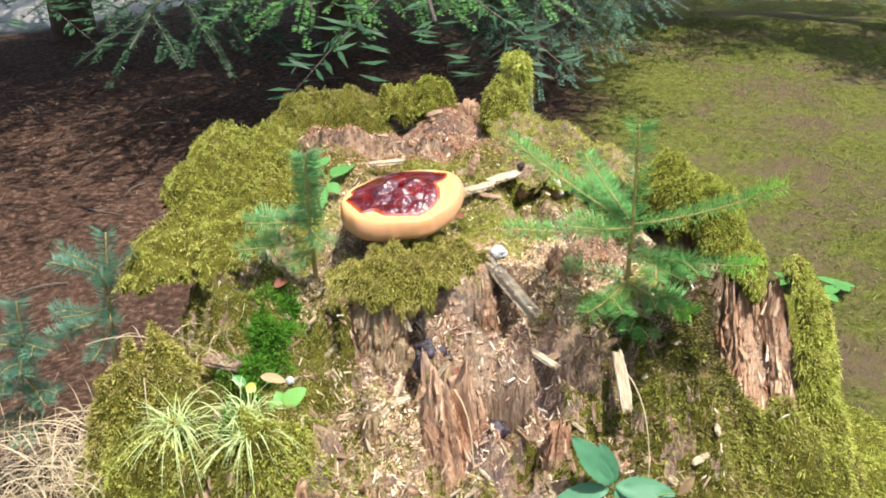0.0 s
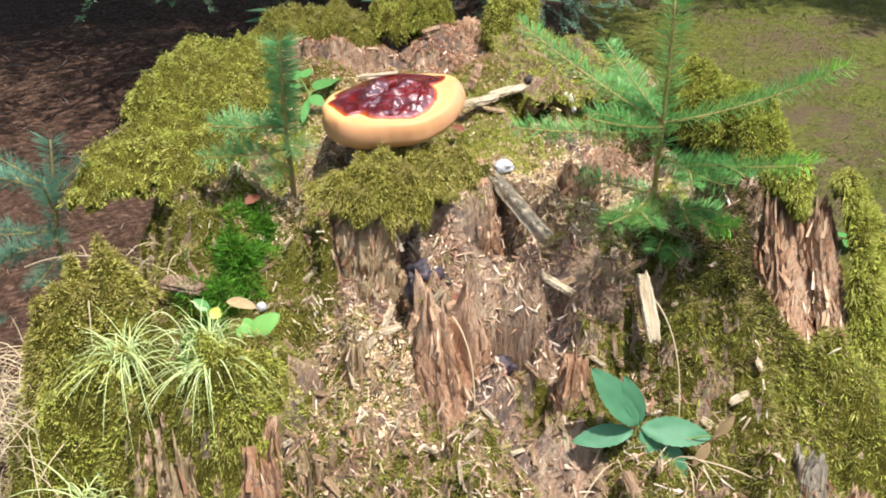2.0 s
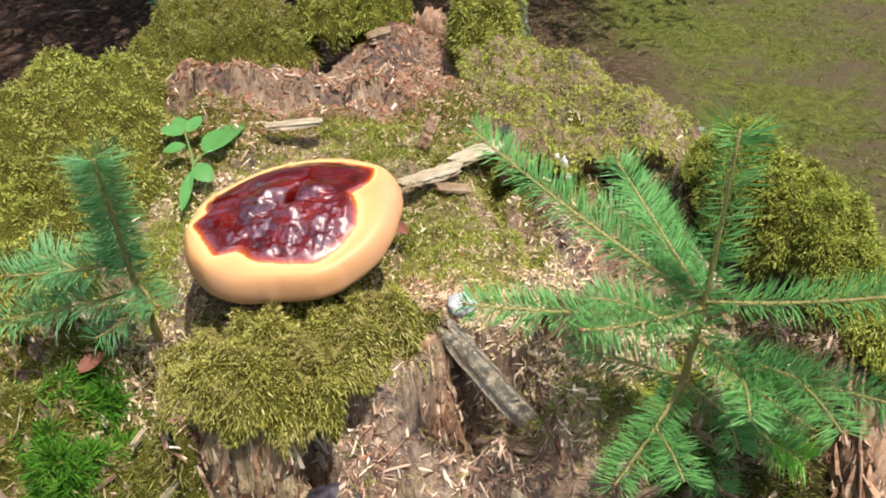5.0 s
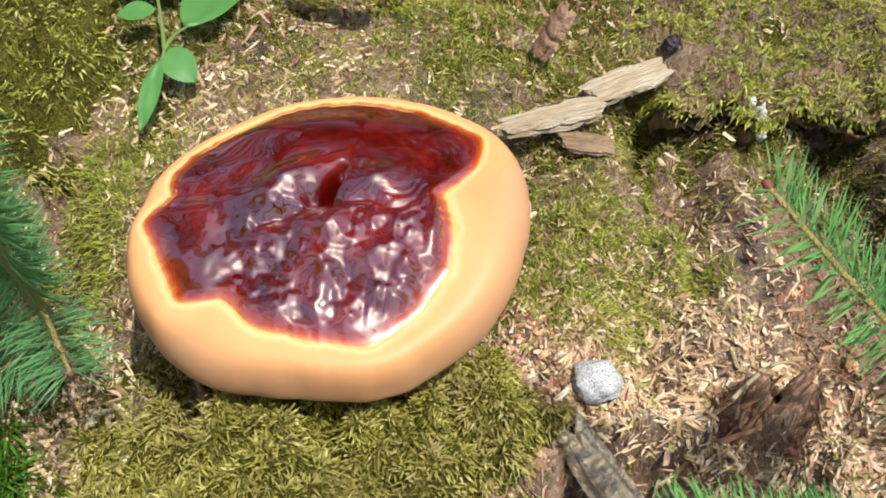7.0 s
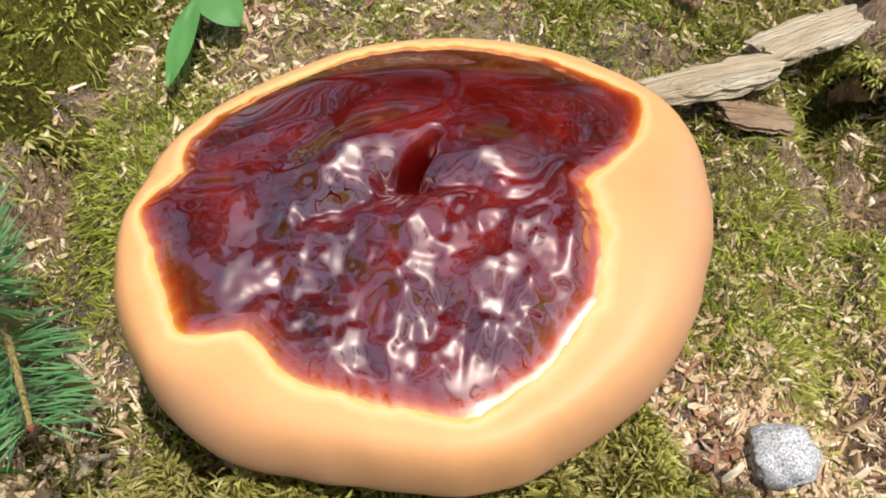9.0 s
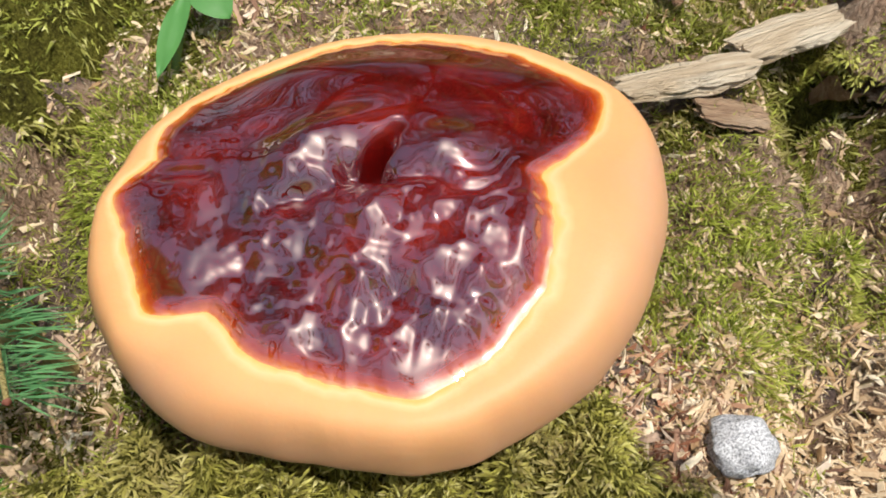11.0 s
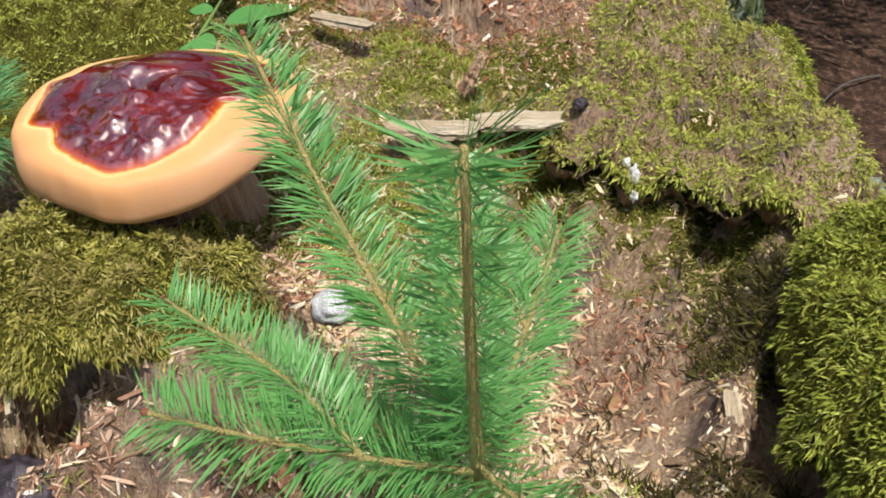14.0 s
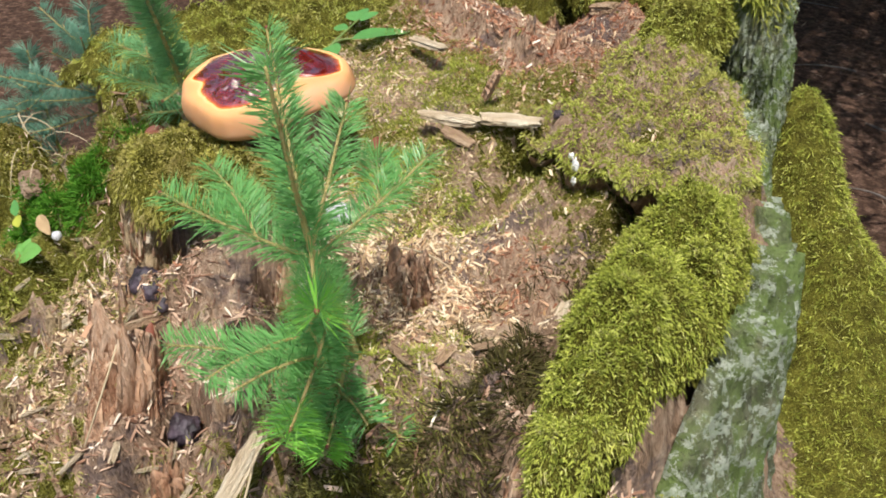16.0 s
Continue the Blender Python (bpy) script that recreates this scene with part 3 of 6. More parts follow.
def moss_pad(points, z_at, drop, thick, count, length, material, label, name="moss_cushion", width=0.0014, droop=0.5, lean=(0, 0), core=None, relief=1.0, bare=9.0):
    """A cushion of moss: a lumpy pad with a thick rolled edge, covered all over with small shoots."""
    r = np.random.default_rng(len(points) * 31 + count)
    count, length = int(count * 1.4), length * 0.46
    c, t, rr = outline(points)
    s = np.linspace(0, 1, 30)
    s2, t2 = np.meshgrid(s, t, indexing="ij")

    def surface(s2, t2):
        rad = np.interp(t2, t, rr, period=2 * math.pi) * (1 + 0.08 * vnoise(np.cos(t2) * 3, np.sin(t2) * 3, 1.0, 5) + 0.08 * vnoise(np.cos(t2) * 9, np.sin(t2) * 9, 1.0, 8) + 0.05 * vnoise(np.cos(t2) * 21, np.sin(t2) * 21, 1.0, 9))
        x, y = c[0] + s2 * rad * np.cos(t2), c[1] + s2 * rad * np.sin(t2)
        z = z_at(x, y) - drop * np.clip(s2, 0, 1) ** 4 + (0.020 * fbm(x, y, 13, 3, 21) + 0.021 * vnoise(x, y, 34, 22) + 0.016 * vnoise(x, y, 80, 23) + 0.006 * vnoise(x, y, 170, 25)) * (1 - 0.2 * s2) * relief
        return np.stack([x, y, z], -1)

    top = surface(s2, t2)
    under = top.copy()
    under[..., 2] -= thick * np.sqrt(np.clip(1.02 - s2, 0, 1)) + 0.004
    v = np.concatenate([top.reshape(-1, 3), under.reshape(-1, 3)])
    f = tris(grid_faces(len(s), len(t), True))
    m = len(s) * len(t)
    body = (v, np.concatenate([f, f[:, ::-1] + m]))
    per = 8
    clumps = count // per
    ss = np.sqrt(r.random(clumps)) * 1.02
    tt = r.choice(t, clumps, p=rr ** 2 / np.sum(rr ** 2)) + r.uniform(-0.02, 0.02, clumps)
    p = surface(ss, tt)
    grown = fbm(p[:, 0], p[:, 1], 11, 4, 66) < bare
    ss, tt, p = ss[grown], tt[grown], p[grown]
    clumps = len(ss)
    e = 0.03
    q1, q2 = surface(np.clip(ss - e, 0, 1), tt), surface(ss, tt + e)
    nrm = unit(np.cross(p - q1, q2 - p))
    nrm *= np.sign(nrm[:, 2:3] + 1e-6)
    out = np.stack([np.cos(tt), np.sin(tt), np.zeros(clumps)], -1)
    edge = smooth(0.65, 1.0, ss)[:, None]
    lay = np.stack([vnoise(p[:, 0], p[:, 1], 18, 31), vnoise(p[:, 0], p[:, 1], 18, 32), np.zeros(clumps)], -1)
    d = unit(nrm * (1 - 0.5 * edge) + out * edge * 0.9 + lay * 0.45 + np.array([lean[0], lean[1], 0]))
    sv, sf, tone, tip = sprigs(p, d, length, width * 1.25, r, per, 0.3 + droop * edge[:, 0])
    v, f = join_np([body, (sv, sf)])
    extra = len(body[0])
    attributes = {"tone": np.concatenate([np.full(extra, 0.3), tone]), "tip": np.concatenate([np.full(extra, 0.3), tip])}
    at = Vector((c[0], c[1], float(z_at(c[0], c[1]))))
    me = mesh_np(name, v - np.array(at), f, True, attributes)
    ob = part(name, me, material)
    me.materials.append(core or M_PEAT)
    me.polygons.foreach_set("material_index", np.where(np.arange(len(f)) < len(body[1]), 1, 0).astype(np.int32))
    ob.location = at
    tagged(ob, label, "moss", "moss cushions on the stump")
    return ob


def above(extra):
    return lambda x, y: stump_height(x, y) + extra


def lifted(z0, gx=0.0, gy=0.0, cx=0.0, cy=0.0):
    return lambda x, y: z0 + gx * (np.asarray(x) - cx) + gy * (np.asarray(y) - cy)


# broad shelf of moss with its tongue
moss_pad([(-0.55, 1.365), (-0.50, 1.325), (-0.43, 1.375), (-0.37, 1.46), (-0.33, 1.58), (-0.30, 1.72), (-0.28, 1.88), (-0.31, 2.0), (-0.40, 2.12), (-0.47, 2.20), (-0.58, 2.15), (-0.65, 2.04), (-0.62, 1.92), (-0.545, 1.84), (-0.50, 1.71), (-0.475, 1.55), (-0.515, 1.44)],
         lambda x, y: 0.532 + 0.04 * smooth(1.5, 1.95, y) - 0.035 * smooth(1.42, 1.28, y) - 0.10 * np.maximum(0, x + 0.38) - 0.15 * np.maximum(0, -0.55 - x), 0.05, 0.06, 46000, 0.015, M_MOSS,
         "thick yellow-green moss shelf draped over the stump rim", droop=0.9)
# cushion before the bracket
moss_pad([(-0.195, 1.38), (-0.175, 1.345), (-0.12, 1.330), (-0.06, 1.325), (-0.015, 1.332), (0.002, 1.36), (0.03, 1.40), (0.06, 1.435), (0.088, 1.465), (0.07, 1.50), (0.02, 1.505), (-0.08, 1.485), (-0.15, 1.455), (-0.195, 1.42)],
         lambda x, y: 0.530 - 0.045 * smooth(1.37, 1.28, y), 0.04, 0.035, 42000, 0.013, M_MOSS_OLD, "olive-yellow moss cushion overhanging a rotten wood face", width=0.0010, droop=1.0, lean=(0, -0.25))
# wall of moss on the standing rim
moss_pad([(0.405, 1.70), (0.40, 1.76), (0.42, 1.82), (0.47, 1.85), (0.50, 1.79), (0.525, 1.69), (0.555, 1.58), (0.575, 1.48), (0.585, 1.385), (0.55, 1.38), (0.515, 1.45), (0.475, 1.54), (0.44, 1.62)],
         lambda x, y: 0.585 - 0.06 * smooth(1.55, 1.38, y) - 0.03 * smooth(1.76, 1.86, y), 0.07, 0.08, 54000, 0.0125, M_MOSS_BRIGHT, "bright green deep moss on the standing stump rim", width=0.0011, droop=0.9)
# tongue of moss hanging down the outer corner
moss_pad([(0.63, 1.47), (0.65, 1.49), (0.685, 1.45), (0.715, 1.36), (0.725, 1.26), (0.685, 1.23), (0.665, 1.30), (0.645, 1.38)],
         lambda x, y: 0.53 - 1.35 * np.maximum(0, 1.44 - np.asarray(y)) - 1.2 * np.maximum(0, np.asarray(x) - 0.62), 0.04, 0.06, 20000, 0.017, M_MOSS, "long yellow-green moss hanging down the stump side", droop=1.6, lean=(0.4, -0.4))
# overhanging plate of wood at the back, thinly mossed
moss_pad([(0.13, 1.82), (0.17, 1.785), (0.24, 1.775), (0.31, 1.79), (0.37, 1.785), (0.42, 1.82), (0.425, 1.88), (0.36, 1.98), (0.28, 2.03), (0.20, 2.10), (0.15, 2.14), (0.10, 2.08), (0.13, 1.94)], lambda x, y: 0.548 + 0.03 * smooth(1.85, 2.1, y) + 0.012 * fbm(x, y, 7, 2, 24), 0.012, 0.07, 44000, 0.014, M_MOSS,
         "thin olive moss on an overhanging plate of rotten wood", width=0.0013, core=M_WOOD, relief=0.9, bare=1.0)
# hummocks along the back rim
moss_pad([(-0.48, 2.14), (-0.36, 2.06), (-0.24, 2.07), (-0.15, 2.11), (-0.15, 2.22), (-0.27, 2.31), (-0.42, 2.30)], lifted(0.615), 0.09, 0.05, 17000, 0.018, M_MOSS_DULL, "dull green moss hummock on the back rim")
moss_pad([(-0.17, 2.16), (-0.12, 2.14), (-0.07, 2.18), (-0.09, 2.26), (-0.16, 2.26)], lifted(0.625), 0.06, 0.05, 4500, 0.015, M_MOSS, "small moss hummock on the back rim")
moss_pad([(-0.09, 2.17), (-0.02, 2.14), (0.02, 2.19), (-0.01, 2.27), (-0.08, 2.27)], lifted(0.645), 0.06, 0.06, 4500, 0.015, M_MOSS_BRIGHT, "small moss hummock beside a broken wood knob")
moss_pad([(0.085, 2.10), (0.13, 2.03), (0.18, 2.04), (0.20, 2.11), (0.18, 2.18), (0.11, 2.18)], lifted(0.645, 0.15, 0.3, 0.15, 2.1), 0.07, 0.06, 6500, 0.017, M_MOSS, "yellow-green moss at the foot of the post")
# roll of moss at the lower corner, and on the mound
moss_pad([(-0.37, 1.325), (-0.36, 1.29), (-0.40, 1.25), (-0.43, 1.20), (-0.49, 1.15), (-0.55, 1.13), (-0.60, 1.16), (-0.58, 1.22), (-0.52, 1.28), (-0.45, 1.32)], lambda x, y: np.maximum(stump_height(x, y), 0.05) + 0.014, 0.05, 0.04, 24000, 0.015, M_MOSS_OLD,
         "yellow-green moss roll on the lower stump", droop=0.8)
moss_pad([(-0.31, 1.215), (-0.25, 1.20), (-0.19, 1.20), (-0.155, 1.15), (-0.165, 1.075), (-0.24, 1.04), (-0.31, 1.045), (-0.36, 1.13)], above(0.020), 0.04, 0.03, 20000, 0.015, M_MOSS, "moss mat round the grass tussock", droop=1.0)
moss_pad([(-0.47, 1.20), (-0.37, 1.20), (-0.34, 1.09), (-0.38, 1.02), (-0.46, 0.99), (-0.54, 1.03), (-0.56, 1.12)], above(0.018), 0.04, 0.03, 20000, 0.015, M_MOSS, "olive moss mat beside the grass tussock", droop=1.0)
moss_pad([(-0.58, 1.02), (-0.44, 1.06), (-0.36, 1.00), (-0.36, 0.92), (-0.46, 0.84), (-0.60, 0.88)], lambda x, y: np.maximum(stump_height(x, y), 0.03) + 0.03, 0.05, 0.04, 9000, 0.018, M_MOSS, "moss mat low on the stump front", droop=1.0)


def scatter_on_stump(count, zone, r, box):
    """Places on the stump, kept by a density between 0 and 1."""
    x, y = r.uniform(box[0], box[1], count), r.uniform(box[2], box[3], count)
    z = stump_height(x, y)
    ok = (r.random(count) < zone(x, y, z)) & (z > 0.015)
    return np.stack([x, y, z], -1)[ok]


def thin_moss(name, zone, count, length, width, material, label, seed, box, hang=0.3):
    r = np.random.default_rng(seed)
    p = scatter_on_stump(count // 6, zone, r, box)
    nrm = stump_normal(p[:, 0], p[:, 1])
    v, f, tone, tip = sprigs(p, nrm, length, width, r, 7, hang)
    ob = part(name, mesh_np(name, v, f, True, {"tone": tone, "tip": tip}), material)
    return tagged(ob, label, "moss", kind="stuff")


def zone_dull(x, y, z):
    patch = smooth(-0.15, 0.25, fbm(x, y, 9, 4, 41))
    right = smooth(0.20, 0.30, x) * smooth(1.46, 1.36, y) * (0.6 + 0.4 * patch)
    left = smooth(-0.14, -0.22, x) * smooth(1.56, 1.46, y) * (0.85 + 0.15 * patch) * (1 - 0.8 * blob(x, y, -0.235, 1.46, 0.05, 0.05))
    below = blob(x, y, -0.19, 1.36, 0.06, 0.10)
    ring = smooth(-0.1, 0.3, fbm(x, y, 11, 4, 43)) * smooth(1.42, 1.5, y) * smooth(0.5, 0.3, np.abs(x - 0.0)) * (1 - 0.8 * blob(x, y, 0.24, 1.64, 0.12, 0.12))
    ring = ring + 0.95 * smooth(0.15, 0.5, blob(x, y, 0.28, 1.95, 0.15, 0.16)) * smooth(-0.35, 0.1, fbm(x, y, 12, 4, 46))
    ring = ring * (1 - np.clip(1.3 * blob(x, y, 0.17, 1.53, 0.10, 0.075), 0, 1))
    ring = ring * (1 - smooth(0.15, 0.45, blob(x, y, -0.12, 2.01, 0.24, 0.11)))
    front = 0.75 * smooth(0.0, 0.35, fbm(x, y, 10, 4, 44)) * smooth(1.36, 1.2, y)
    return np.clip(right + left + below + ring + front, 0, 1)


def zone_flank(x, y, z):
    d = stump_reach(x, y)
    outer = np.where((x > 0.3) & (y > 1.5) & (y < 2.12), smooth(0.02, 0.07, d), smooth(-0.09, -0.02, d)) * smooth(1.15, 1.35, y)
    low = 0.6 * smooth(0.46, 0.58, x) * smooth(1.40, 1.28, y)
    return np.clip((outer + low) * (0.7 + 0.3 * smooth(-0.4, 0.1, fbm(x, y, 6, 3, 45))) + 1.2 * smooth(2.0, 2.12, y) * smooth(0.30, 0.36, x), 0, 1)


def zone_bright(x, y, z):
    spots = smooth(-0.1, 0.3, fbm(x, y, 12, 3, 47))
    patch = 0.95 * blob(x, y, 0.085, 1.60, 0.06, 0.05) + blob(x, y, -0.01, 1.79, 0.13, 0.08) + 0.4 * blob(x, y, 0.22, 1.47, 0.04, 0.02) + 0.9 * blob(x, y, 0.155, 1.645, 0.06, 0.045)
    patch = patch + 0.8 * blob(x, y, -0.07, 1.43, 0.08, 0.035) + 0.7 * blob(x, y, -0.28, 1.62, 0.06, 0.10) + 0.6 * blob(x, y, 0.30, 1.42, 0.10, 0.06)
    return np.clip(patch * 1.7 * (0.25 + 0.75 * spots), 0, 1)


# Dark moss grows here; its near-black colour also paints shade into the hollows.
def zone_moss_shade(x, y, z):
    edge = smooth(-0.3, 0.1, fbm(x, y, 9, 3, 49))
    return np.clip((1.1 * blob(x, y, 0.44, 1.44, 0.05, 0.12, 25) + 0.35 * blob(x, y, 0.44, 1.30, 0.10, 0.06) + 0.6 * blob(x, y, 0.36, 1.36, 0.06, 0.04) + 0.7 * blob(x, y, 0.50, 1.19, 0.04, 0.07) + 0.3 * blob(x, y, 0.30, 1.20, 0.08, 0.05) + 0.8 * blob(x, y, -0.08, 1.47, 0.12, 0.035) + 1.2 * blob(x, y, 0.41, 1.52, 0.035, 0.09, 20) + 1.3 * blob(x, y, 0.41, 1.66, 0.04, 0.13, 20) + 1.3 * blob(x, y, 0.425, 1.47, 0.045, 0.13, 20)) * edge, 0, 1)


def build_stump():
    root = thing("tree_stump", "large decayed tree stump, crumbling wood overgrown with moss", "stump", (0, 1.68, 0))
    xs, ys = np.arange(-1.15, 1.15, 0.0065), np.arange(0.70, 2.72, 0.006)
    x, y = np.meshgrid(xs, ys, indexing="ij")
    v = np.stack([x, y, stump_height(x, y)], -1).reshape(-1, 3) - np.array([0, 1.68, 0])
    me = mesh_np("wood_body", v, grid_faces(len(xs), len(ys)))
    part("wood_body", me, M_WOOD, root, "brown fibrous rotten wood")
    me.materials.append(M_PEAT)
    cx, cy = (x[:-1, :-1] + x[1:, 1:]) / 2, (y[:-1, :-1] + y[1:, 1:]) / 2
    mossy = np.maximum(zone_flank(cx, cy, 0), 0.7 * zone_dull(cx, cy, 0)) + 0.25 * vnoise(cx, cy, 90, 77) > 0.52
    me.polygons.foreach_set("material_index", mossy.astype(np.int32).ravel())
    return root


STUMP = build_stump()
thin_moss("stump_moss", zone_dull, 240000, 0.008, 0.0012, M_MOSS_DULL, "thin olive moss over the crumbling stump wood", 3, (-0.5, 0.5, 1.40, 2.1))
thin_moss("slope_moss", zone_dull, 225000, 0.010, 0.0015, M_MOSS_DULL, "olive moss patches down the stump front", 13, (-0.75, 0.75, 0.85, 1.42), 0.5)
thin_moss("flank_moss", zone_flank, 225000, 0.010, 0.0017, M_MOSS_BRIGHT, "green moss over the stump flank and roots", 4, (0.18, 0.95, 1.15, 2.6), 0.7)
thin_moss("tuft_moss", zone_bright, 480000, 0.0085, 0.0011, M_MOSS_BRIGHT, "small bright green moss tufts between wood crumbs", 5, (-0.38, 0.42, 1.36, 1.95))
thin_moss("dark_moss_shade", zone_moss_shade, 260000, 0.015, 0.0017, M_MOSS_SHADE, "dark brown-green moss with painted shade in the stump hollows", 7, (-0.25, 0.62, 1.08, 1.85))


def zone_haircap(x, y, z):
    band = 1.5 * blob(x, y, -0.262, 1.40, 0.035, 0.050, 25) + 1.5 * blob(x, y, -0.315, 1.33, 0.040, 0.045) + 1.2 * blob(x, y, -0.33, 1.27, 0.03, 0.03) + 1.1 * blob(x, y, -0.29, 1.36, 0.045, 0.05) + blob(x, y, -0.345, 1.22, 0.03, 0.02)
    return smooth(-0.35, 0.1, fbm(x, y, 22, 3, 55)) * np.clip(band - 0.22, 0, 1)


thin_moss("haircap_moss", zone_haircap, 150000, 0.017, 0.0019, M_HAIRCAP, "dark green haircap moss patch in a hollow", 6, (-0.42, -0.17, 1.15, 1.5), 0.1)


# ---- crumbled wood ----
def splinters(p, nrm, length, r, slim=1.0, run=0.0):
    """Small broken wedges of wood, six corners each, lying on a surface."""
    k = len(p)
    axis = unit(np.cross(nrm, r.normal(size=(k, 3))) + 0.35 * r.normal(size=(k, 3)))
    if run:
        fall = np.stack([nrm[:, 0], nrm[:, 1], -(nrm[:, 0] ** 2 + nrm[:, 1] ** 2) / np.maximum(nrm[:, 2], 0.2)], -1)
        axis = unit(axis + run * unit(fall) * smooth(0.15, 0.5, 1 - nrm[:, 2])[:, None])
    b = unit(np.cross(nrm, axis))
    c = np.cross(axis, b)
    w, h = slim * length * r.uniform(0.15, 0.75, k), slim * length * r.uniform(0.08, 0.3, k)
    v = np.empty((k, 6, 3))
    i = 0
    for sa in (-0.5, 0.5):
        for sb, sc in ((-0.5, 0.0), (0.5, 0.0), (0.1, 1.0)):
            sl = sa + 0.18 * r.normal(size=k)
            sw = sb * r.uniform(0.3, 1.2, k)
            v[:, i] = p + axis * (length * sl)[:, None] + b * (w * sw)[:, None] + c * (h * sc * r.uniform(0.5, 1.2, k) + h * 0.1)[:, None]
            i += 1
    f = np.array([[0, 2, 1], [3, 4, 5], [0, 1, 4], [0, 4, 3], [1, 2, 5], [1, 5, 4], [2, 0, 3], [2, 3, 5]])
    return v.reshape(-1, 3), (f[None] + (np.arange(k) * 6)[:, None, None]).reshape(-1, 3)


def crumbs(name, zone, count, smallest, largest, material, label, seed, box, slim=0.75, steep=4.5, run=0.0):
    r = np.random.default_rng(seed)
    p = scatter_on_stump(count, zone, r, box)
    ln = smallest + (largest - smallest) * r.random(len(p)) ** steep
    v, f = splinters(p, stump_normal(p[:, 0], p[:, 1]), ln, r, slim, run)
    return tagged(part(name, mesh_np(name, v, f, False), material), label, "wood crumbs", kind="stuff")


def zone_fine(x, y, z):
    return np.clip((1 - 0.75 * blob(x, y, 0.28, 1.67, 0.10, 0.11)) * smooth(1.44, 1.50, y) * smooth(0.52, 0.4, np.abs(x)) * (0.6 - 0.6 * blob(x, y, 0.165, 1.535, 0.08, 0.07)) * (1 - smooth(0.2, 0.5, blob(x, y, -0.12, 1.97, 0.24, 0.10))), 0, 1)


def zone_coarse(x, y, z):
    return np.clip(smooth(0.72, 0.42, np.abs(x - 0.02)) * smooth(1.58, 1.45, y) * smooth(0.8, 0.95, y) * (1 - 0.9 * smooth(0.2, 0.6, blob(x, y, -0.36, 1.13, 0.22, 0.13))) * (1 - 0.65 * smooth(0.30, 0.38, x) * smooth(1.40, 1.32, y)) * (1 - 0.65 * smooth(-0.16, -0.21, x)) * (1 - 0.8 * blob(x, y, 0.42, 1.47, 0.06, 0.12, 20)) * (0.4 + 0.6 * smooth(-0.1, 0.25, fbm(x, y, 9, 3, 51))) + 0.4 * blob(x, y, -0.1, 2.0, 0.2, 0.1) + 0.3 * blob(x, y, -0.2, 1.78, 0.05, 0.1), 0, 1)


crumbs("fine_wood_crumbs", zone_fine, 52000, 0.0022, 0.011, M_CRUMBS_PALE, "pale tan wood crumbs on the stump top", 21, (-0.35, 0.42, 1.40, 2.1))
crumbs("coarse_wood_crumbs", zone_coarse, 165000, 0.0026, 0.020, M_CRUMBS, "tan and brown wood splinters down the stump front", 22, (-0.6, 0.66, 0.85, 2.15), 0.46, 3.4, 0.4)


def zone_pale(x, y, z):
    return np.clip(2.2 * blob(x, y, 0.175, 1.535, 0.085, 0.07) + 0.22 * blob(x, y, 0.21, 1.68, 0.05, 0.05) + 1.0 * blob(x, y, -0.235, 1.46, 0.045, 0.05) + 0.3 * blob(x, y, -0.2, 1.66, 0.06, 0.08) + 0.4 * blob(x, y, 0.25, 1.40, 0.08, 0.05) + 0.9 * blob(x, y, 0.24, 1.50, 0.06, 0.05) + 0.6 * blob(x, y, 0.33, 1.50, 0.05, 0.04) + 0.9 * blob(x, y, -0.09, 1.21, 0.06, 0.08), 0, 1)


crumbs("pale_wood_crumbs", zone_pale, 190000, 0.0022, 0.014, M_CRUMBS_PALE, "heap of pale straw-coloured wood crumbs", 23, (-0.35, 0.42, 1.05, 1.8), 0.62)


def zone_red(x, y, z):
    return np.clip(1.4 * blob(x, y, 0.068, 1.515, 0.032, 0.05) + 0.9 * blob(x, y, 0.30, 1.62, 0.05, 0.05) + 0.6 * blob(x, y, 0.02, 1.29, 0.05, 0.03) + 2.2 * blob(x, y, -0.13, 1.96, 0.21, 0.09) + 1.6 * blob(x, y, 0.0, 2.08, 0.10, 0.10), 0, 1)


crumbs("red_wood_crumbs", zone_red, 100000, 0.0025, 0.011, M_CRUMBS_RED, "red-brown wood crumbs beside the fungus", 24, (-0.35, 0.42, 1.2, 2.2))


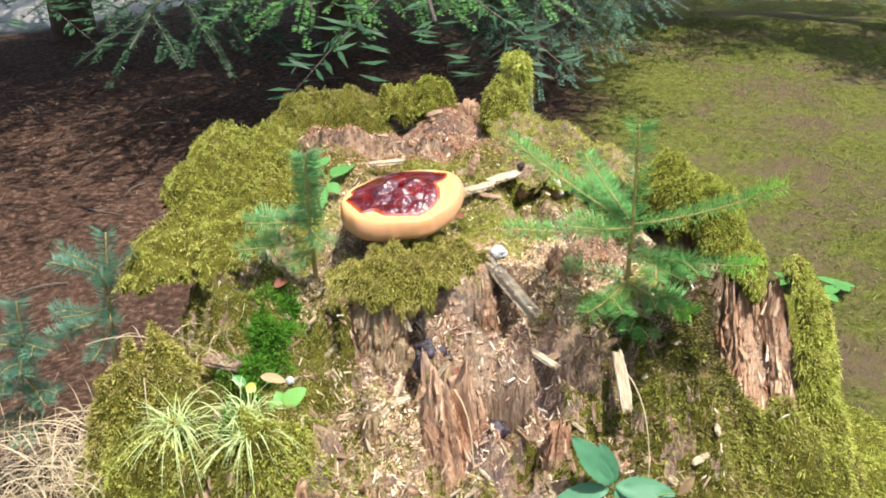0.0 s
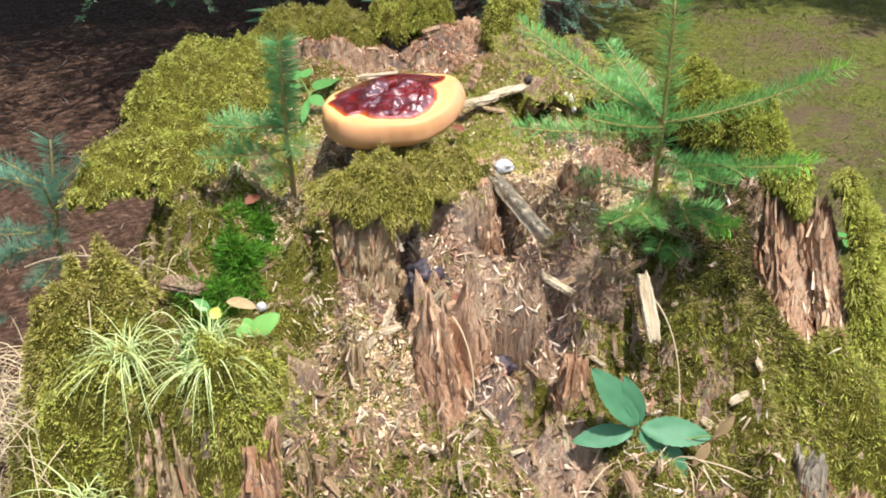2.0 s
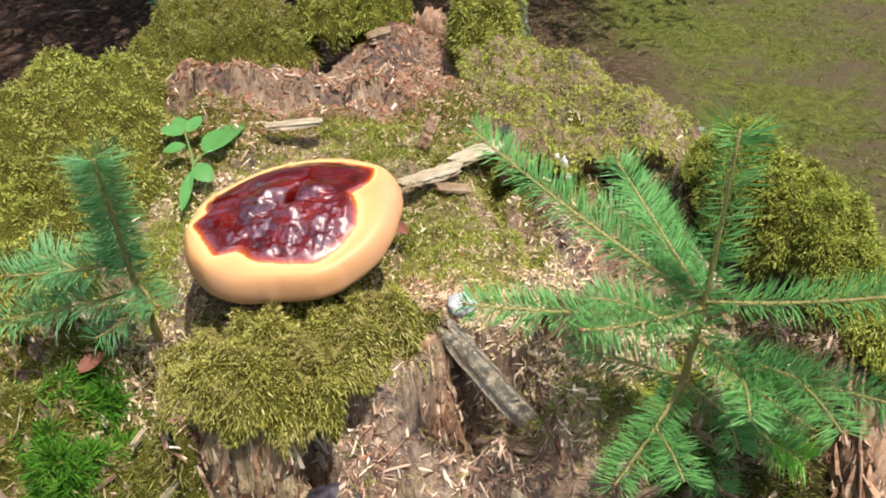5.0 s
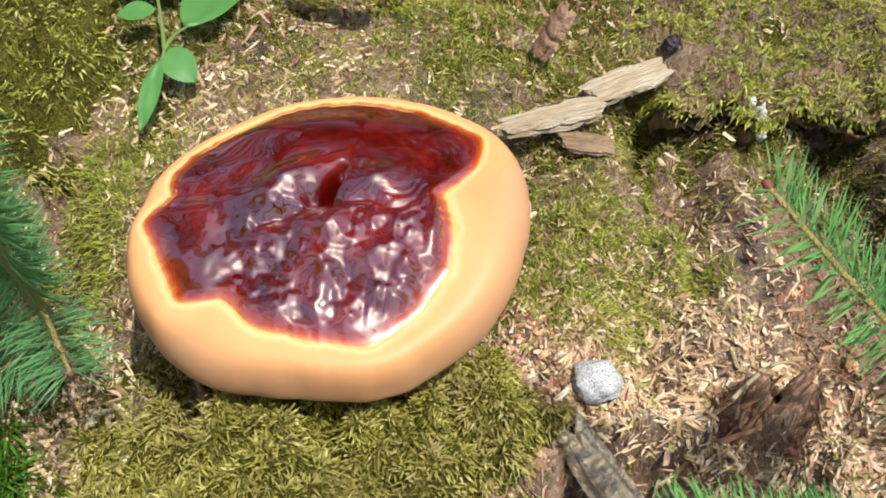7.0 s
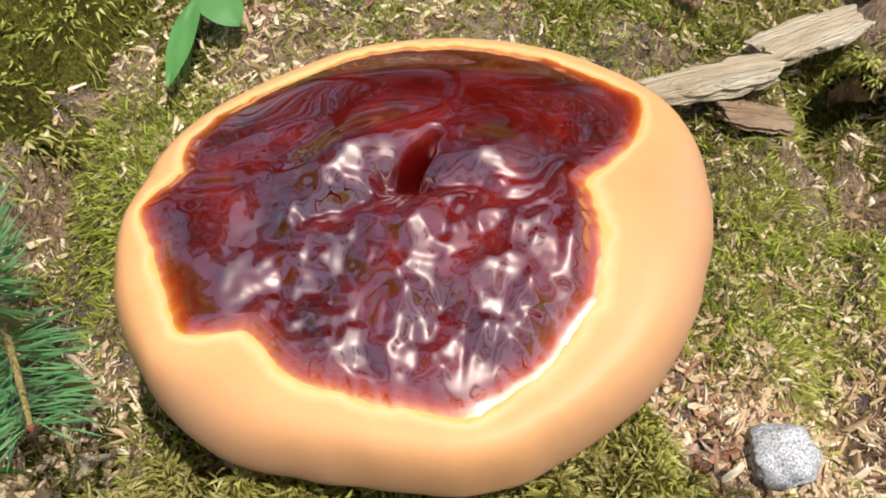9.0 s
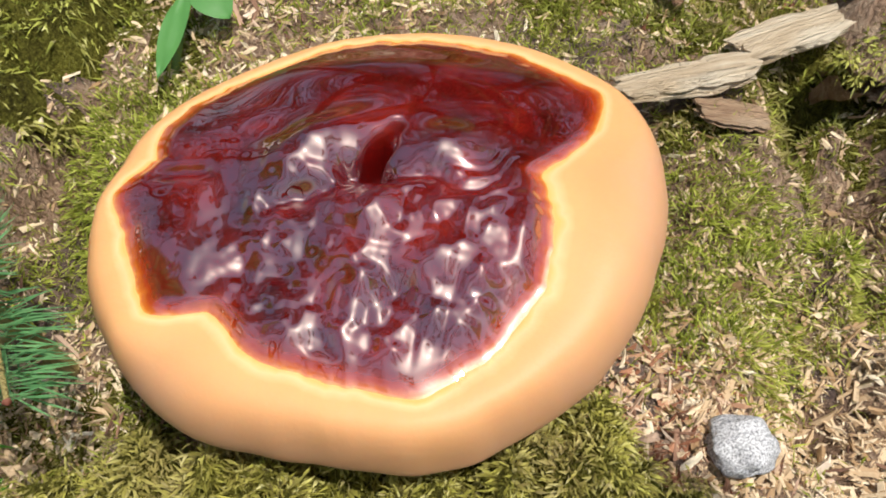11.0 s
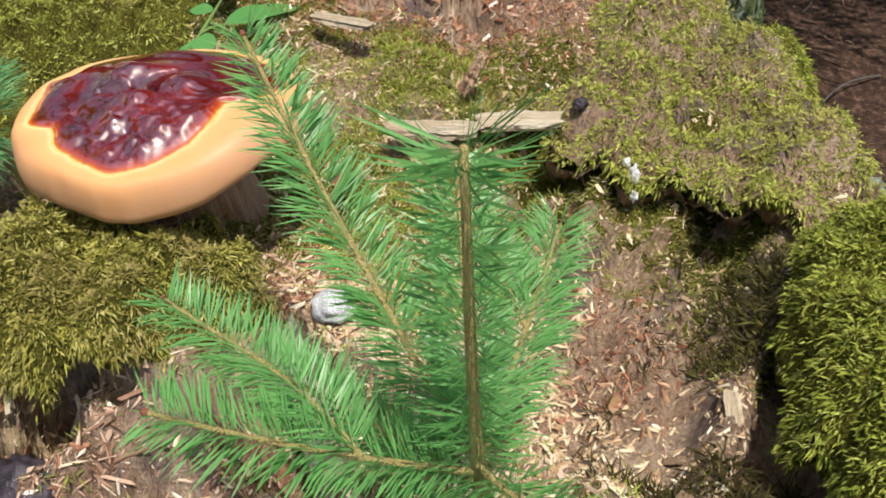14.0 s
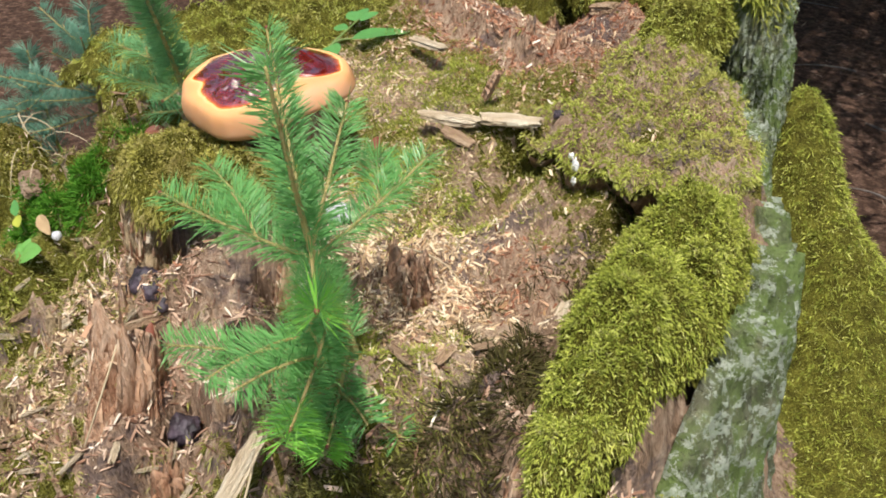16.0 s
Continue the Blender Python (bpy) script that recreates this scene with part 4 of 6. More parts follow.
# ---- broken pieces of the stump ----
def wood_chunk(name, at, size, top_jag, material, lean=(0, 0), seed=0, label="", rough=1.0, coarse=0.6, hairs=None):
    """A standing, splintered piece of wood with fibres along its height."""
    w, d, h = size
    seg, lev = (132, 40) if w > 0.09 else (72, 24)
    a = np.linspace(0, 2 * math.pi, seg, endpoint=False)
    ridge = 0.10 * vnoise(np.cos(a) * 22, np.sin(a) * 22, 1.0, seed + 2) + 0.14 * vnoise(np.cos(a) * 9, np.sin(a) * 9, 1.0, seed) + 0.10 * vnoise(np.cos(a) * 3, np.sin(a) * 3, 1.0, seed + 3)
    jag = top_jag * (vnoise(np.cos(a) * 4, np.sin(a) * 4, 1.0, seed + 5) + 0.6 * vnoise(np.cos(a) * 13, np.sin(a) * 13, 1.0, seed + 6))
    rings = []
    for k in np.linspace(0, 1, lev):
        crack = 0.10 * vnoise(a * 2 + seed, a * 0 + k * 9, 1.0, seed + 31) + 0.05 * vnoise(a * 9, a * 0 + k * 22, 1.0, seed + 33)
        ledge = 0.07 * vnoise(a * 5 + seed, a * 0 + k * 15, 1.0, seed + 41) + 0.05 * vnoise(a * 16, a * 0 + k * 30, 1.0, seed + 43)
        fibre = 0.055 * vnoise(a * 19, a * 0 + k * 2.5, 1.0, seed + 51) + 0.045 * (0.5 - np.abs(vnoise(a * 34, a * 0 + k * 4, 1.0, seed + 53))) + 0.03 * vnoise(a * 60, a * 0 + k * 14, 1.0, seed + 55)
        rad = (1.15 - 0.3 * k + rough * (coarse * ridge + crack + 1.5 * fibre) + ledge) * (1 - 0.12 * smooth(0.85, 1.0, k)) * (1 + 0.05 * vnoise(a * 3, a * 0 + k * 6, 1.0, seed + 9))
        rings.append(np.stack([w / 2 * rad * np.cos(a) + lean[0] * k * h, d / 2 * rad * np.sin(a) + lean[1] * k * h, k * (h + jag * k * k)], -1))
    for q in (0.6, 0.2):
        top = rings[lev - 1].copy()
        mid = top.mean(0)
        top = mid + (top - mid) * q
        top[:, 2] += 0.5 * top_jag * vnoise(np.cos(a) * 5, np.sin(a) * 5, 1.0, seed + 20) - 0.15 * top_jag
        rings.append(top)
    v = np.concatenate(rings) + np.array(at) - np.array([0, 1.68, 0])
    ob = part(name, mesh_np(name, v, grid_faces(len(rings), seg, True)), material, STUMP, label)
    # torn fibres standing off its surface, along the grain
    r = np.random.default_rng(seed + 500)
    count = int(max(w, d) * h * 52000)
    k, j = r.integers(int(lev * 0.25), lev - 2, count), r.integers(0, seg, count)
    grid = np.stack(rings[:lev]) + np.array(at) - np.array([0, 1.68, 0])
    p, up = grid[k, j], unit(grid[k + 1, j] - grid[k, j])
    out = unit(np.cross(grid[k, (j + 1) % seg] - p, up))
    ln = 0.006 + 0.030 * r.random(count) ** 3
    axis = unit(up + 0.22 * r.normal(size=(count, 3)) + 0.12 * out)
    side = unit(np.cross(axis, out)) * (ln * r.uniform(0.04, 0.13, count))[:, None]
    lift = out * r.uniform(0.0005, 0.004, count)[:, None]
    a0, a1 = p - axis * (ln / 2)[:, None], p + axis * (ln / 2)[:, None] + lift
    fv = np.stack([a0 - side, a0 + side, p + lift + side * 0.8, p + lift - side * 0.8, a1 + side * 0.2, a1 - side * 0.2], 1).reshape(-1, 3)
    ff = (np.array([[0, 1, 2, 3], [3, 2, 4, 5]])[None] + (np.arange(count) * 6)[:, None, None]).reshape(-1, 4)
    part("torn_fibre", mesh_np("torn_fibre", fv, ff, False), hairs or M_FIBRES, ob, kind="stuff")
    return ob


wood_chunk("wood_piece", (-0.100, 1.330, 0.26), (0.100, 0.060, 0.215), 0.008, M_PALE_WOOD, (0.0, 0.10), 1, "pale fibrous wood face")
wood_chunk("wood_piece", (0.012, 1.405, 0.30), (0.105, 0.045, 0.19), 0.008, M_RED_WOOD, (-0.03, 0.15), 2, "orange-brown wood face under the moss")
wood_chunk("wood_piece", (0.083, 1.440, 0.31), (0.055, 0.035, 0.175), 0.012, M_RED_WOOD, (-0.1, 0.1), 3, "dark reddish wood face")
wood_chunk("wood_piece", (0.062, 1.160, 0.08), (0.118, 0.075, 0.285), 0.06, M_RED_WOOD, (-0.17, 0.36), 4, "crumbling red-brown fibrous wood block", rough=1.1, coarse=0.35)
wood_chunk("wood_piece", (-0.095, 1.17, 0.16), (0.040, 0.028, 0.18), 0.02, M_PALE_WOOD, (-0.05, 0.2), 5)
wood_chunk("wood_piece", (0.195, 1.19, 0.12), (0.045, 0.035, 0.19), 0.02, M_RED_WOOD, (0.05, 0.15), 6)
wood_chunk("wood_piece", (0.552, 1.31, 0.23), (0.070, 0.05, 0.205), 0.04, M_RED_WOOD, (-0.05, 0.66), 7, "split pinkish bark slab beside a dark slit", rough=1.5)
wood_chunk("wood_piece", (0.622, 1.31, 0.23), (0.046, 0.05, 0.205), 0.04, M_RED_WOOD, (-0.10, 0.66), 8, "narrow bark slab under hanging moss", rough=1.5)
wood_chunk("wood_piece", (0.035, 2.21, 0.42), (0.11, 0.06, 0.16), 0.015, M_RED_WOOD, (0, 0), 9, "broken brown wood knob")
wood_chunk("wood_piece", (0.54, 1.07, 0.03), (0.05, 0.03, 0.19), 0.03, M_GREY_WOOD, (-0.18, 0.22), 10, "grey weathered wood slab")
wood_chunk("wood_piece", (0.60, 1.06, 0.02), (0.04, 0.03, 0.14), 0.03, M_RED_WOOD, (-0.1, 0.3), 30)
wood_chunk("wood_piece", (0.240, 1.520, 0.385), (0.07, 0.035, 0.10), 0.02, M_RED_WOOD, (-0.05, 0.05), 11)
for wx, wy, ww, wh, mat, sd in ((-0.150, 1.005, 0.045, 0.235, M_PALE_WOOD, 12), (-0.205, 0.995, 0.06, 0.25, M_RED_WOOD, 13), (-0.262, 0.985, 0.05, 0.265, M_RED_WOOD, 15), (-0.312, 0.985, 0.045, 0.24, M_PALE_WOOD, 18), (-0.352, 0.98, 0.05, 0.27, M_RED_WOOD, 19), (-0.395, 0.99, 0.05, 0.20, M_RED_WOOD, 20)):
    wood_chunk("wood_piece", (wx, wy, 0.03), (ww, 0.045, wh), 0.05, mat, (0.03 * math.sin(sd * 2.3), 0.26 + 0.10 * math.sin(sd * 5.1)), sd, "upright fibrous strip of red-brown wood", rough=1.7)
wood_chunk("wood_piece", (-0.10, 1.05, 0.06), (0.035, 0.03, 0.20), 0.02, M_PALE_WOOD, (0.05, 0.35), 16)
wood_chunk("wood_piece", (0.10, 1.05, 0.04), (0.04, 0.03, 0.15), 0.03, M_WOOD, (0.0, 0.35), 17)
for k in range(15):
    wood_chunk("wood_splint", (-0.34 + 0.026 * k + random.uniform(-0.015, 0.015), 1.93 + random.uniform(-0.035, 0.03), 0.46), (random.uniform(0.02, 0.06), random.uniform(0.02, 0.045), random.uniform(0.035, 0.06)), random.uniform(0.012, 0.022), M_PLATE, (random.uniform(-0.35, 0.35), random.uniform(-0.45, 0.2)), 40 + k, rough=1.6, hairs=M_CRUMBS_RED)
for k in range(9):
    wood_chunk("wood_splint", (random.uniform(-0.22, 0.08), random.uniform(1.98, 2.12), 0.48), (random.uniform(0.015, 0.03), 0.018, random.uniform(0.035, 0.06)), 0.015, random.choice([M_RED_WOOD, M_WOOD]), (random.uniform(-0.3, 0.3), 0.2), 60 + k, hairs=M_CRUMBS_RED)
wood_chunk("bark_post", (0.190, 2.25, -0.02), (0.085, 0.13, 0.70), 0.03, M_LICHEN, (-0.02, 0.0), 80, "green-grey lichen-covered bark post", rough=1.0, hairs=M_LICHEN)
wood_chunk("bark_post", (0.215, 2.28, -0.02), (0.15, 0.15, 0.60), 0.02, M_LICHEN, (-0.08, -0.04), 81, "mossy flared foot of the bark post", hairs=M_LICHEN)
def bark_wall(points, low, high, material, label, seed):
    """The outer bark of the stump: a thick furrowed sheet along a line on the plan, flaring at its foot."""
    p = np.array(points)
    q = np.linspace(0, len(p) - 1, 180)
    line = np.stack([np.interp(q, np.arange(len(p)), p[:, c]) for c in range(2)], -1)
    w = np.hanning(31) / np.hanning(31).sum()
    line = np.stack([np.convolve(np.pad(line[:, c], 15, mode="reflect", reflect_type="odd"), w, "valid") for c in range(2)], -1)
    tan = unit(np.gradient(line, axis=0))
    out = np.stack([tan[:, 1], -tan[:, 0]], -1)
    h = np.linspace(0, 1, 64)
    h2, q2 = np.meshgrid(h, q, indexing="ij")
    furrow = 0.010 * (0.5 - np.abs(vnoise(q2 * 6, h2 * 2.2, 1.0, seed))) + 0.006 * vnoise(q2 * 16, h2 * 7, 1.0, seed + 1) + 0.004 * vnoise(q2 * 30, h2 * 26, 1.0, seed + 2) + 0.018 * vnoise(q2 * 1.7, h2 * 1.5, 1.0, seed + 4)
    off = 0.085 * (1 - h2) ** 2.2 + furrow - 0.02 * smooth(0.8, 1.0, h2)
    top = high - 0.20 * smooth(2.0, 0.6, q2[0]) + 0.02 * vnoise(q2[0] * 5, q2[0] * 0, 1.0, seed + 6) + 0.012 * vnoise(q2[0] * 17, q2[0] * 0, 1.0, seed + 7)
    xy = line[None] + out[None] * off[..., None]
    z = low + (top - low)[None] * h2
    front = np.concatenate([xy, z[..., None]], -1)
    rear = front.copy()
    rear[..., :2] -= out[None] * (off + 0.05)[..., None]
    v = np.concatenate([front, rear[::-1]]).reshape(-1, 3) - np.array([0, 1.68, 0])
    return part("bark_wall", mesh_np("bark_wall", v, grid_faces(2 * len(h), len(q))), material, STUMP, label)


bark_wall([(0.652, 1.47), (0.64, 1.54), (0.61, 1.64), (0.575, 1.75), (0.525, 1.85), (0.46, 1.94), (0.38, 2.03), (0.29, 2.13)], -0.02, 0.495, M_LICHEN, "grey-green furrowed bark with pale lichen", 91)


def moss_coat(name, surface, count, length, material, label, seed):
    """Moss growing over an upright surface: surface(u, v) gives places and normals."""
    r = np.random.default_rng(seed)
    p, nrm = surface(r.random(count), r.random(count))
    v, f, tone, tip = sprigs(p, nrm, length, 0.0024, r, 6, 0.8)
    return tagged(part(name, mesh_np(name, v, f, True, {"tone": tone, "tip": tip}), material), label, "moss", "moss cushions on the stump")


def post_surface(u, v):
    a = u * 2 * math.pi
    z = 0.70 - 0.17 * v ** 1.3 * (0.6 + 0.4 * np.sin(a * 1.0 + 0.5))
    rad = 0.038 * np.sqrt(np.clip(v * 6, 0, 1))
    c = np.stack([0.178 + rad * 0.66 * np.cos(a), 2.24 + rad * 1.25 * np.sin(a), z], -1)
    return c, unit(np.stack([np.cos(a), np.sin(a), 0.6 + 0 * a], -1))


moss_coat("post_moss", post_surface, 1800, 0.016, M_MOSS, "yellow-green moss cap on the bark post", 71)


# ---- the bracket fungus ----
def build_fungus():
    root = thing("bracket_fungus", "glossy dark-red bracket fungus with fat orange margin on moss", "fungus", (-0.077, 1.519, 0.6124))
    root.rotation_euler = (radians(10.4), radians(-3.2), 0)
    red_r = [0.082, 0.096, 0.089, 0.087, 0.092, 0.070, 0.077, 0.079, 0.080, 0.085, 0.092, 0.090, 0.089, 0.088, 0.083, 0.079, 0.073, 0.098, 0.114, 0.104, 0.102, 0.098, 0.096, 0.092, 0.091, 0.087, 0.086, 0.086, 0.088, 0.090]
    out_r = [0.104, 0.109, 0.112, 0.110, 0.103, 0.102, 0.109, 0.115, 0.121, 0.1235, 0.129, 0.125, 0.115, 0.108, 0.103, 0.099, 0.0985, 0.1005]
    upper_t = [0.0253, 0.0306, 0.0263, 0.0265, 0.0224, 0.0221, 0.0228, 0.0237]
    lower_t = [0.0283, 0.0298, 0.0238, 0.0214, 0.0170, 0.0172, 0.0209, 0.0248]
    edge_z = [-0.0003, 0.0012, -0.0015, -0.0034, 0.0077, -0.0080, -0.0160, -0.0141]
    seg = 480
    t = np.linspace(-math.pi, math.pi, seg, endpoint=False)

    def round_table(values, k):
        """The values, at even steps once round, smoothed over k cells."""
        v = np.interp(np.degrees(t), np.arange(len(values)) * 360 / len(values) - 180, values, period=360)
        w = np.hanning(k + 2)[1:-1]
        return np.convolve(np.concatenate([v[-(k // 2):], v, v[:k // 2]]), w / w.sum(), "valid")

    rr = round_table(red_r, 13) + 0.0013 * vnoise(t * 9, t * 0, 1.0, 2) + 0.0006 * vnoise(t * 23, t * 0, 1.0, 3)
    even = round_table(red_r, 121)
    ro, thick, under, ze = round_table(out_r, 41), round_table(upper_t, 91), round_table(lower_t, 91), round_table(edge_z, 61)
    rr = np.minimum(rr, ro - 0.004)

    def bump_at(u, v, cx, cy, ru, rv, turn=0.0):
        return blob(u, v, cx, cy, ru, rv, turn)

    def groove(u, v, a, b, wide):
        """1 along the line from a to b, falling off over wide."""
        a, b = np.array(a), np.array(b)
        d = b - a
        q = np.clip(((u - a[0]) * d[0] + (v - a[1]) * d[1]) / (d @ d), 0, 1)
        return np.exp(-((u - a[0] - q * d[0]) ** 2 + (v - a[1] - q * d[1]) ** 2) / wide ** 2)

    def relief(u, v):
        z = 0.0085 * bump_at(u, v, -0.016, 0.009, 0.027, 0.011, 40) + 0.0075 * bump_at(u, v, 0.035, 0.017, 0.015, 0.012, 20) + 0.004 * bump_at(u, v, 0.005, 0.060, 0.06, 0.014, 4)
        z = z + 0.003 * bump_at(u, v, -0.0176, -0.0053, 0.006, 0.005) - 0.002 * bump_at(u, v, -0.0176, -0.0053, 0.003, 0.003)
        z = z - 0.010 * groove(u, v, (0.0145, 0.024), (0.0110, 0.014), 0.0022) - 0.020 * groove(u, v, (0.0115, 0.015), (0.0075, 0.004), 0.0030) - 0.008 * groove(u, v, (0.0, -0.001), (0.013, 0.001), 0.004) - 0.004 * groove(u, v, (-0.026, -0.019), (-0.006, -0.010), 0.004) - 0.003 * groove(u, v, (0.014, -0.001), (0.036, 0.004), 0.0035)
        z = z - 0.0025 * groove(u, v, (-0.058, -0.006), (-0.078, -0.008), 0.0035)
        z = z + 0.005 * bump_at(u, v, 0.0153, -0.0184, 0.008, 0.009) + 0.0045 * bump_at(u, v, 0.0454, -0.0312, 0.010, 0.009) + 0.0035 * bump_at(u, v, 0.0585, -0.036, 0.006, 0.010) + 0.004 * bump_at(u, v, 0.0715, -0.013, 0.005, 0.020)
        z = z - 0.0045 * bump_at(u, v, -0.0186, -0.044, 0.016, 0.015) + 0.0035 * bump_at(u, v, 0.0143, -0.0412, 0.009, 0.013) - 0.003 * bump_at(u, v, 0.030, -0.046, 0.007, 0.012) + 0.003 * bump_at(u, v, -0.003, -0.0635, 0.007, 0.008) + 0.0028 * bump_at(u, v, 0.0148, -0.0655, 0.006, 0.008)
        z = z + 0.003 * bump_at(u, v, 0.0317, -0.0664, 0.007, 0.008) + 0.003 * bump_at(u, v, 0.056, -0.0545, 0.009, 0.007) - 0.0035 * bump_at(u, v, -0.042, -0.020, 0.012, 0.016, 30) + 0.0025 * bump_at(u, v, -0.062, -0.040, 0.016, 0.018)
        across = (v + 0.005) * math.cos(0.65) - (u - 0.045) * math.sin(0.65)
        z = z + 0.0005 * np.sin(across * 2 * math.pi / 0.0095 + 7.0 * vnoise(u, v, 75, 4)) * bump_at(u, v, 0.045, -0.006, 0.024, 0.012, 38)
        busy = smooth(0.030, -0.012, v) * (0.25 + 0.75 * smooth(-0.055, -0.025, u))
        fold = 0.5 - np.abs(vnoise(u * 1.5, v * 0.7, 70, 18))
        z = z + busy * (0.0032 * fbm(u, v, 33, 2, 5) + 0.0030 * fold * (0.4 + vnoise(u, v, 24, 9)) + 0.0013 * fbm(u, v, 120, 2, 19)) + 0.0008 * fbm(u, v, 22, 2, 6)
        return z

    s = np.linspace(0, 1, 110) ** 0.75
    s2, t2 = np.meshgrid(s, t, indexing="ij")
    far = s2 * (even + (rr - even) * smooth(0.35, 1.0, s2))
    u, v = far * np.cos(t2), far * np.sin(t2)
    near = smooth(0.90, 1.0, s2)
    q2 = np.clip(far / even, 0, 1.08) * (1 - near) + s2 * near
    z = ze * q2 ** 2 + 0.011 * (1 - q2 ** 2) + relief(u, v) * smooth(1.0, 0.82, s2) - 0.0016 * smooth(0.90, 0.985, s2)
    edge = rr - far
    back = smooth(0.012, 0.04, v)
    ring = (1 - s2) * even
    part("crust", mesh_np("crust", np.stack([u, v, z], -1).reshape(-1, 3), grid_faces(len(s), seg, True), True, {"edge": edge.ravel(), "back": back.ravel(), "ring": ring.ravel()}), M_CRUST, root, "lacquered dark-red wrinkled crust")
    # margin: over the lip, round and under
    a = np.linspace(0, 2, 48)
    a2, t2 = np.meshgrid(a, t, indexing="ij")
    lip = ro - rr
    upper = np.clip(a2, 0, 1) * math.pi / 2
    lower = np.clip(a2 - 1, 0, 1) * math.pi / 2
    rad = rr + lip * np.sin(upper) ** 0.85 - (ro * 0.45) * (1 - np.cos(lower))
    swell = 0.0034 * np.sin(np.clip(a2, 0, 1) * math.pi) ** 2 * smooth(0.0, 0.02, lip)
    zz = ze - 0.0016 - thick * (1 - np.cos(upper)) - under * np.sin(lower) + swell
    furrow = (0.0007 * vnoise(t2 * 9, a2 * 0, 1.0, 15) + 0.0014 * vnoise(t2 * 2.5, a2 * 0, 1.0, 16)) * smooth(0.1, 0.7, a2) + 0.0014 * vnoise(t2 * 4, a2 * 2, 1.0, 17) * smooth(0.8, 1.4, a2)
    rad = rad + furrow
    e2 = np.clip(a2, 0, 2) * (lip + 0.020)
    part("margin", mesh_np("margin", np.stack([rad * np.cos(t2), rad * np.sin(t2), zz], -1).reshape(-1, 3), grid_faces(len(a), seg, True), True, {"edge": e2.ravel()}), M_MARGIN, root, "smooth orange growing margin with a cream line")
    q = np.linspace(1.0, 0.0, 8)
    q2, t2 = np.meshgrid(q, t, indexing="ij")
    pr, pz = rad[-1] * q2, zz[-1] * q2 + (1 - q2) * -0.055
    part("pore_surface", mesh_np("pore_surface", np.stack([pr * np.cos(t2), pr * np.sin(t2), pz], -1).reshape(-1, 3), grid_faces(len(q), seg, True)), M_PORES, root, "pale pore surface underneath")
    stem_v, stem_f = tube(np.array([[0, 0.03, -0.17], [0, 0.025, -0.12], [0, 0.02, -0.09], [0, 0.015, -0.05]]), [0.05, 0.042, 0.04, 0.03], 20)
    part("stalk", mesh_np("stalk", stem_v, stem_f), M_RED_WOOD, root, "short dark stalk")


build_fungus()


# ---- loose bits on the stump ----
def splinter(p0, p1, width, thick, material, label, seed=0, name="wood_splinter"):
    """A weathered, uneven sliver of wood from p0 to p1."""
    p0, p1 = Vector(p0), Vector(p1)
    ln = (p1 - p0).length
    k, m = 16, 18
    t = np.linspace(0, 1, k)
    a = np.linspace(0, 2 * math.pi, m, endpoint=False)
    a2 = a[None] + 0 * t[:, None]
    t2 = t[:, None] + 0 * a[None]
    prof = (0.62 + 0.38 * np.sin(np.clip(t2 * 0.92 + 0.04, 0, 1) * math.pi) ** 0.35) * (1 + 0.14 * vnoise(np.cos(a2) * 8, np.sin(a2) * 8, 1.0, seed + 9) + 0.22 * vnoise(np.cos(a2) * 3, np.sin(a2) * 3 + t2 * 0.6, 1.0, seed) + 0.15 * vnoise(t2 * 9, a2 * 0.5, 1.0, seed + 2))
    sq = 1 / np.maximum(np.abs(np.cos(a2)), np.abs(np.sin(a2))) ** 0.6
    v = np.stack([(t2 - 0.5) * ln + 0.13 * ln * vnoise(np.cos(a2) * 5, np.sin(a2) * 5, 1.0, seed + 7) * (2 * t2 - 1), width / 2 * prof * sq * np.cos(a2), thick / 2 * prof * sq * np.sin(a2)], -1)
    v = np.concatenate([v.reshape(-1, 3), [[-0.5 * ln, 0, 0], [0.5 * ln, 0, 0]]])
    f = tris(grid_faces(k, m, True))
    ends = [[(i + 1) % m, i, k * m] for i in range(m)] + [[(k - 1) * m + i, (k - 1) * m + (i + 1) % m, k * m + 1] for i in range(m)]
    ob = part(name, mesh_np(name, v, np.concatenate([f, ends]), False), material)
    x = (p1 - p0).normalized()
    y = Vector((0, 0, 1)).cross(x).normalized()
    z = x.cross(y)
    ob.matrix_world = Matrix.Translation((p0 + p1) / 2) @ Matrix((x, y, z)).transposed().to_4x4()
    return tagged(ob, label, "wood splinter")


splinter((0.096, 1.470, 0.488), (0.198, 1.420, 0.382), 0.027, 0.017, M_PULP, "long pale wood splinter leaning down a rotten bank", 1)
splinter((0.032, 1.700, 0.538), (0.104, 1.736, 0.542), 0.026, 0.011, M_SLIVER, "grey weathered wood sliver on the stump top", 2)
splinter((0.100, 1.748, 0.543), (0.160, 1.795, 0.546), 0.030, 0.009, M_SLIVER, "bleached ragged wood sliver on the stump top", 3)
splinter((0.078, 1.702, 0.532), (0.118, 1.715, 0.522), 0.024, 0.007, M_FLAKE, "brown wood flake under the slivers", 4)
splinter((0.303, 1.285, 0.412), (0.314, 1.220, 0.345), 0.022, 0.010, M_SLIVER, "grey flat wood splinter on mossy slope", 5)
splinter((-0.075, 1.125, 0.245), (-0.120, 1.080, 0.205), 0.014, 0.009, M_SLIVER, "white wood splinter on the stump front", 6)
splinter((-0.075, 1.235, 0.345), (-0.045, 1.243, 0.352), 0.014, 0.008, M_SLIVER, "small pale wood splinter on crumbs", 7)
splinter((0.13, 1.40, 0.395), (0.20, 1.375, 0.400), 0.016, 0.010, M_FLAKE, "brown wood splinter on crumbs", 8)
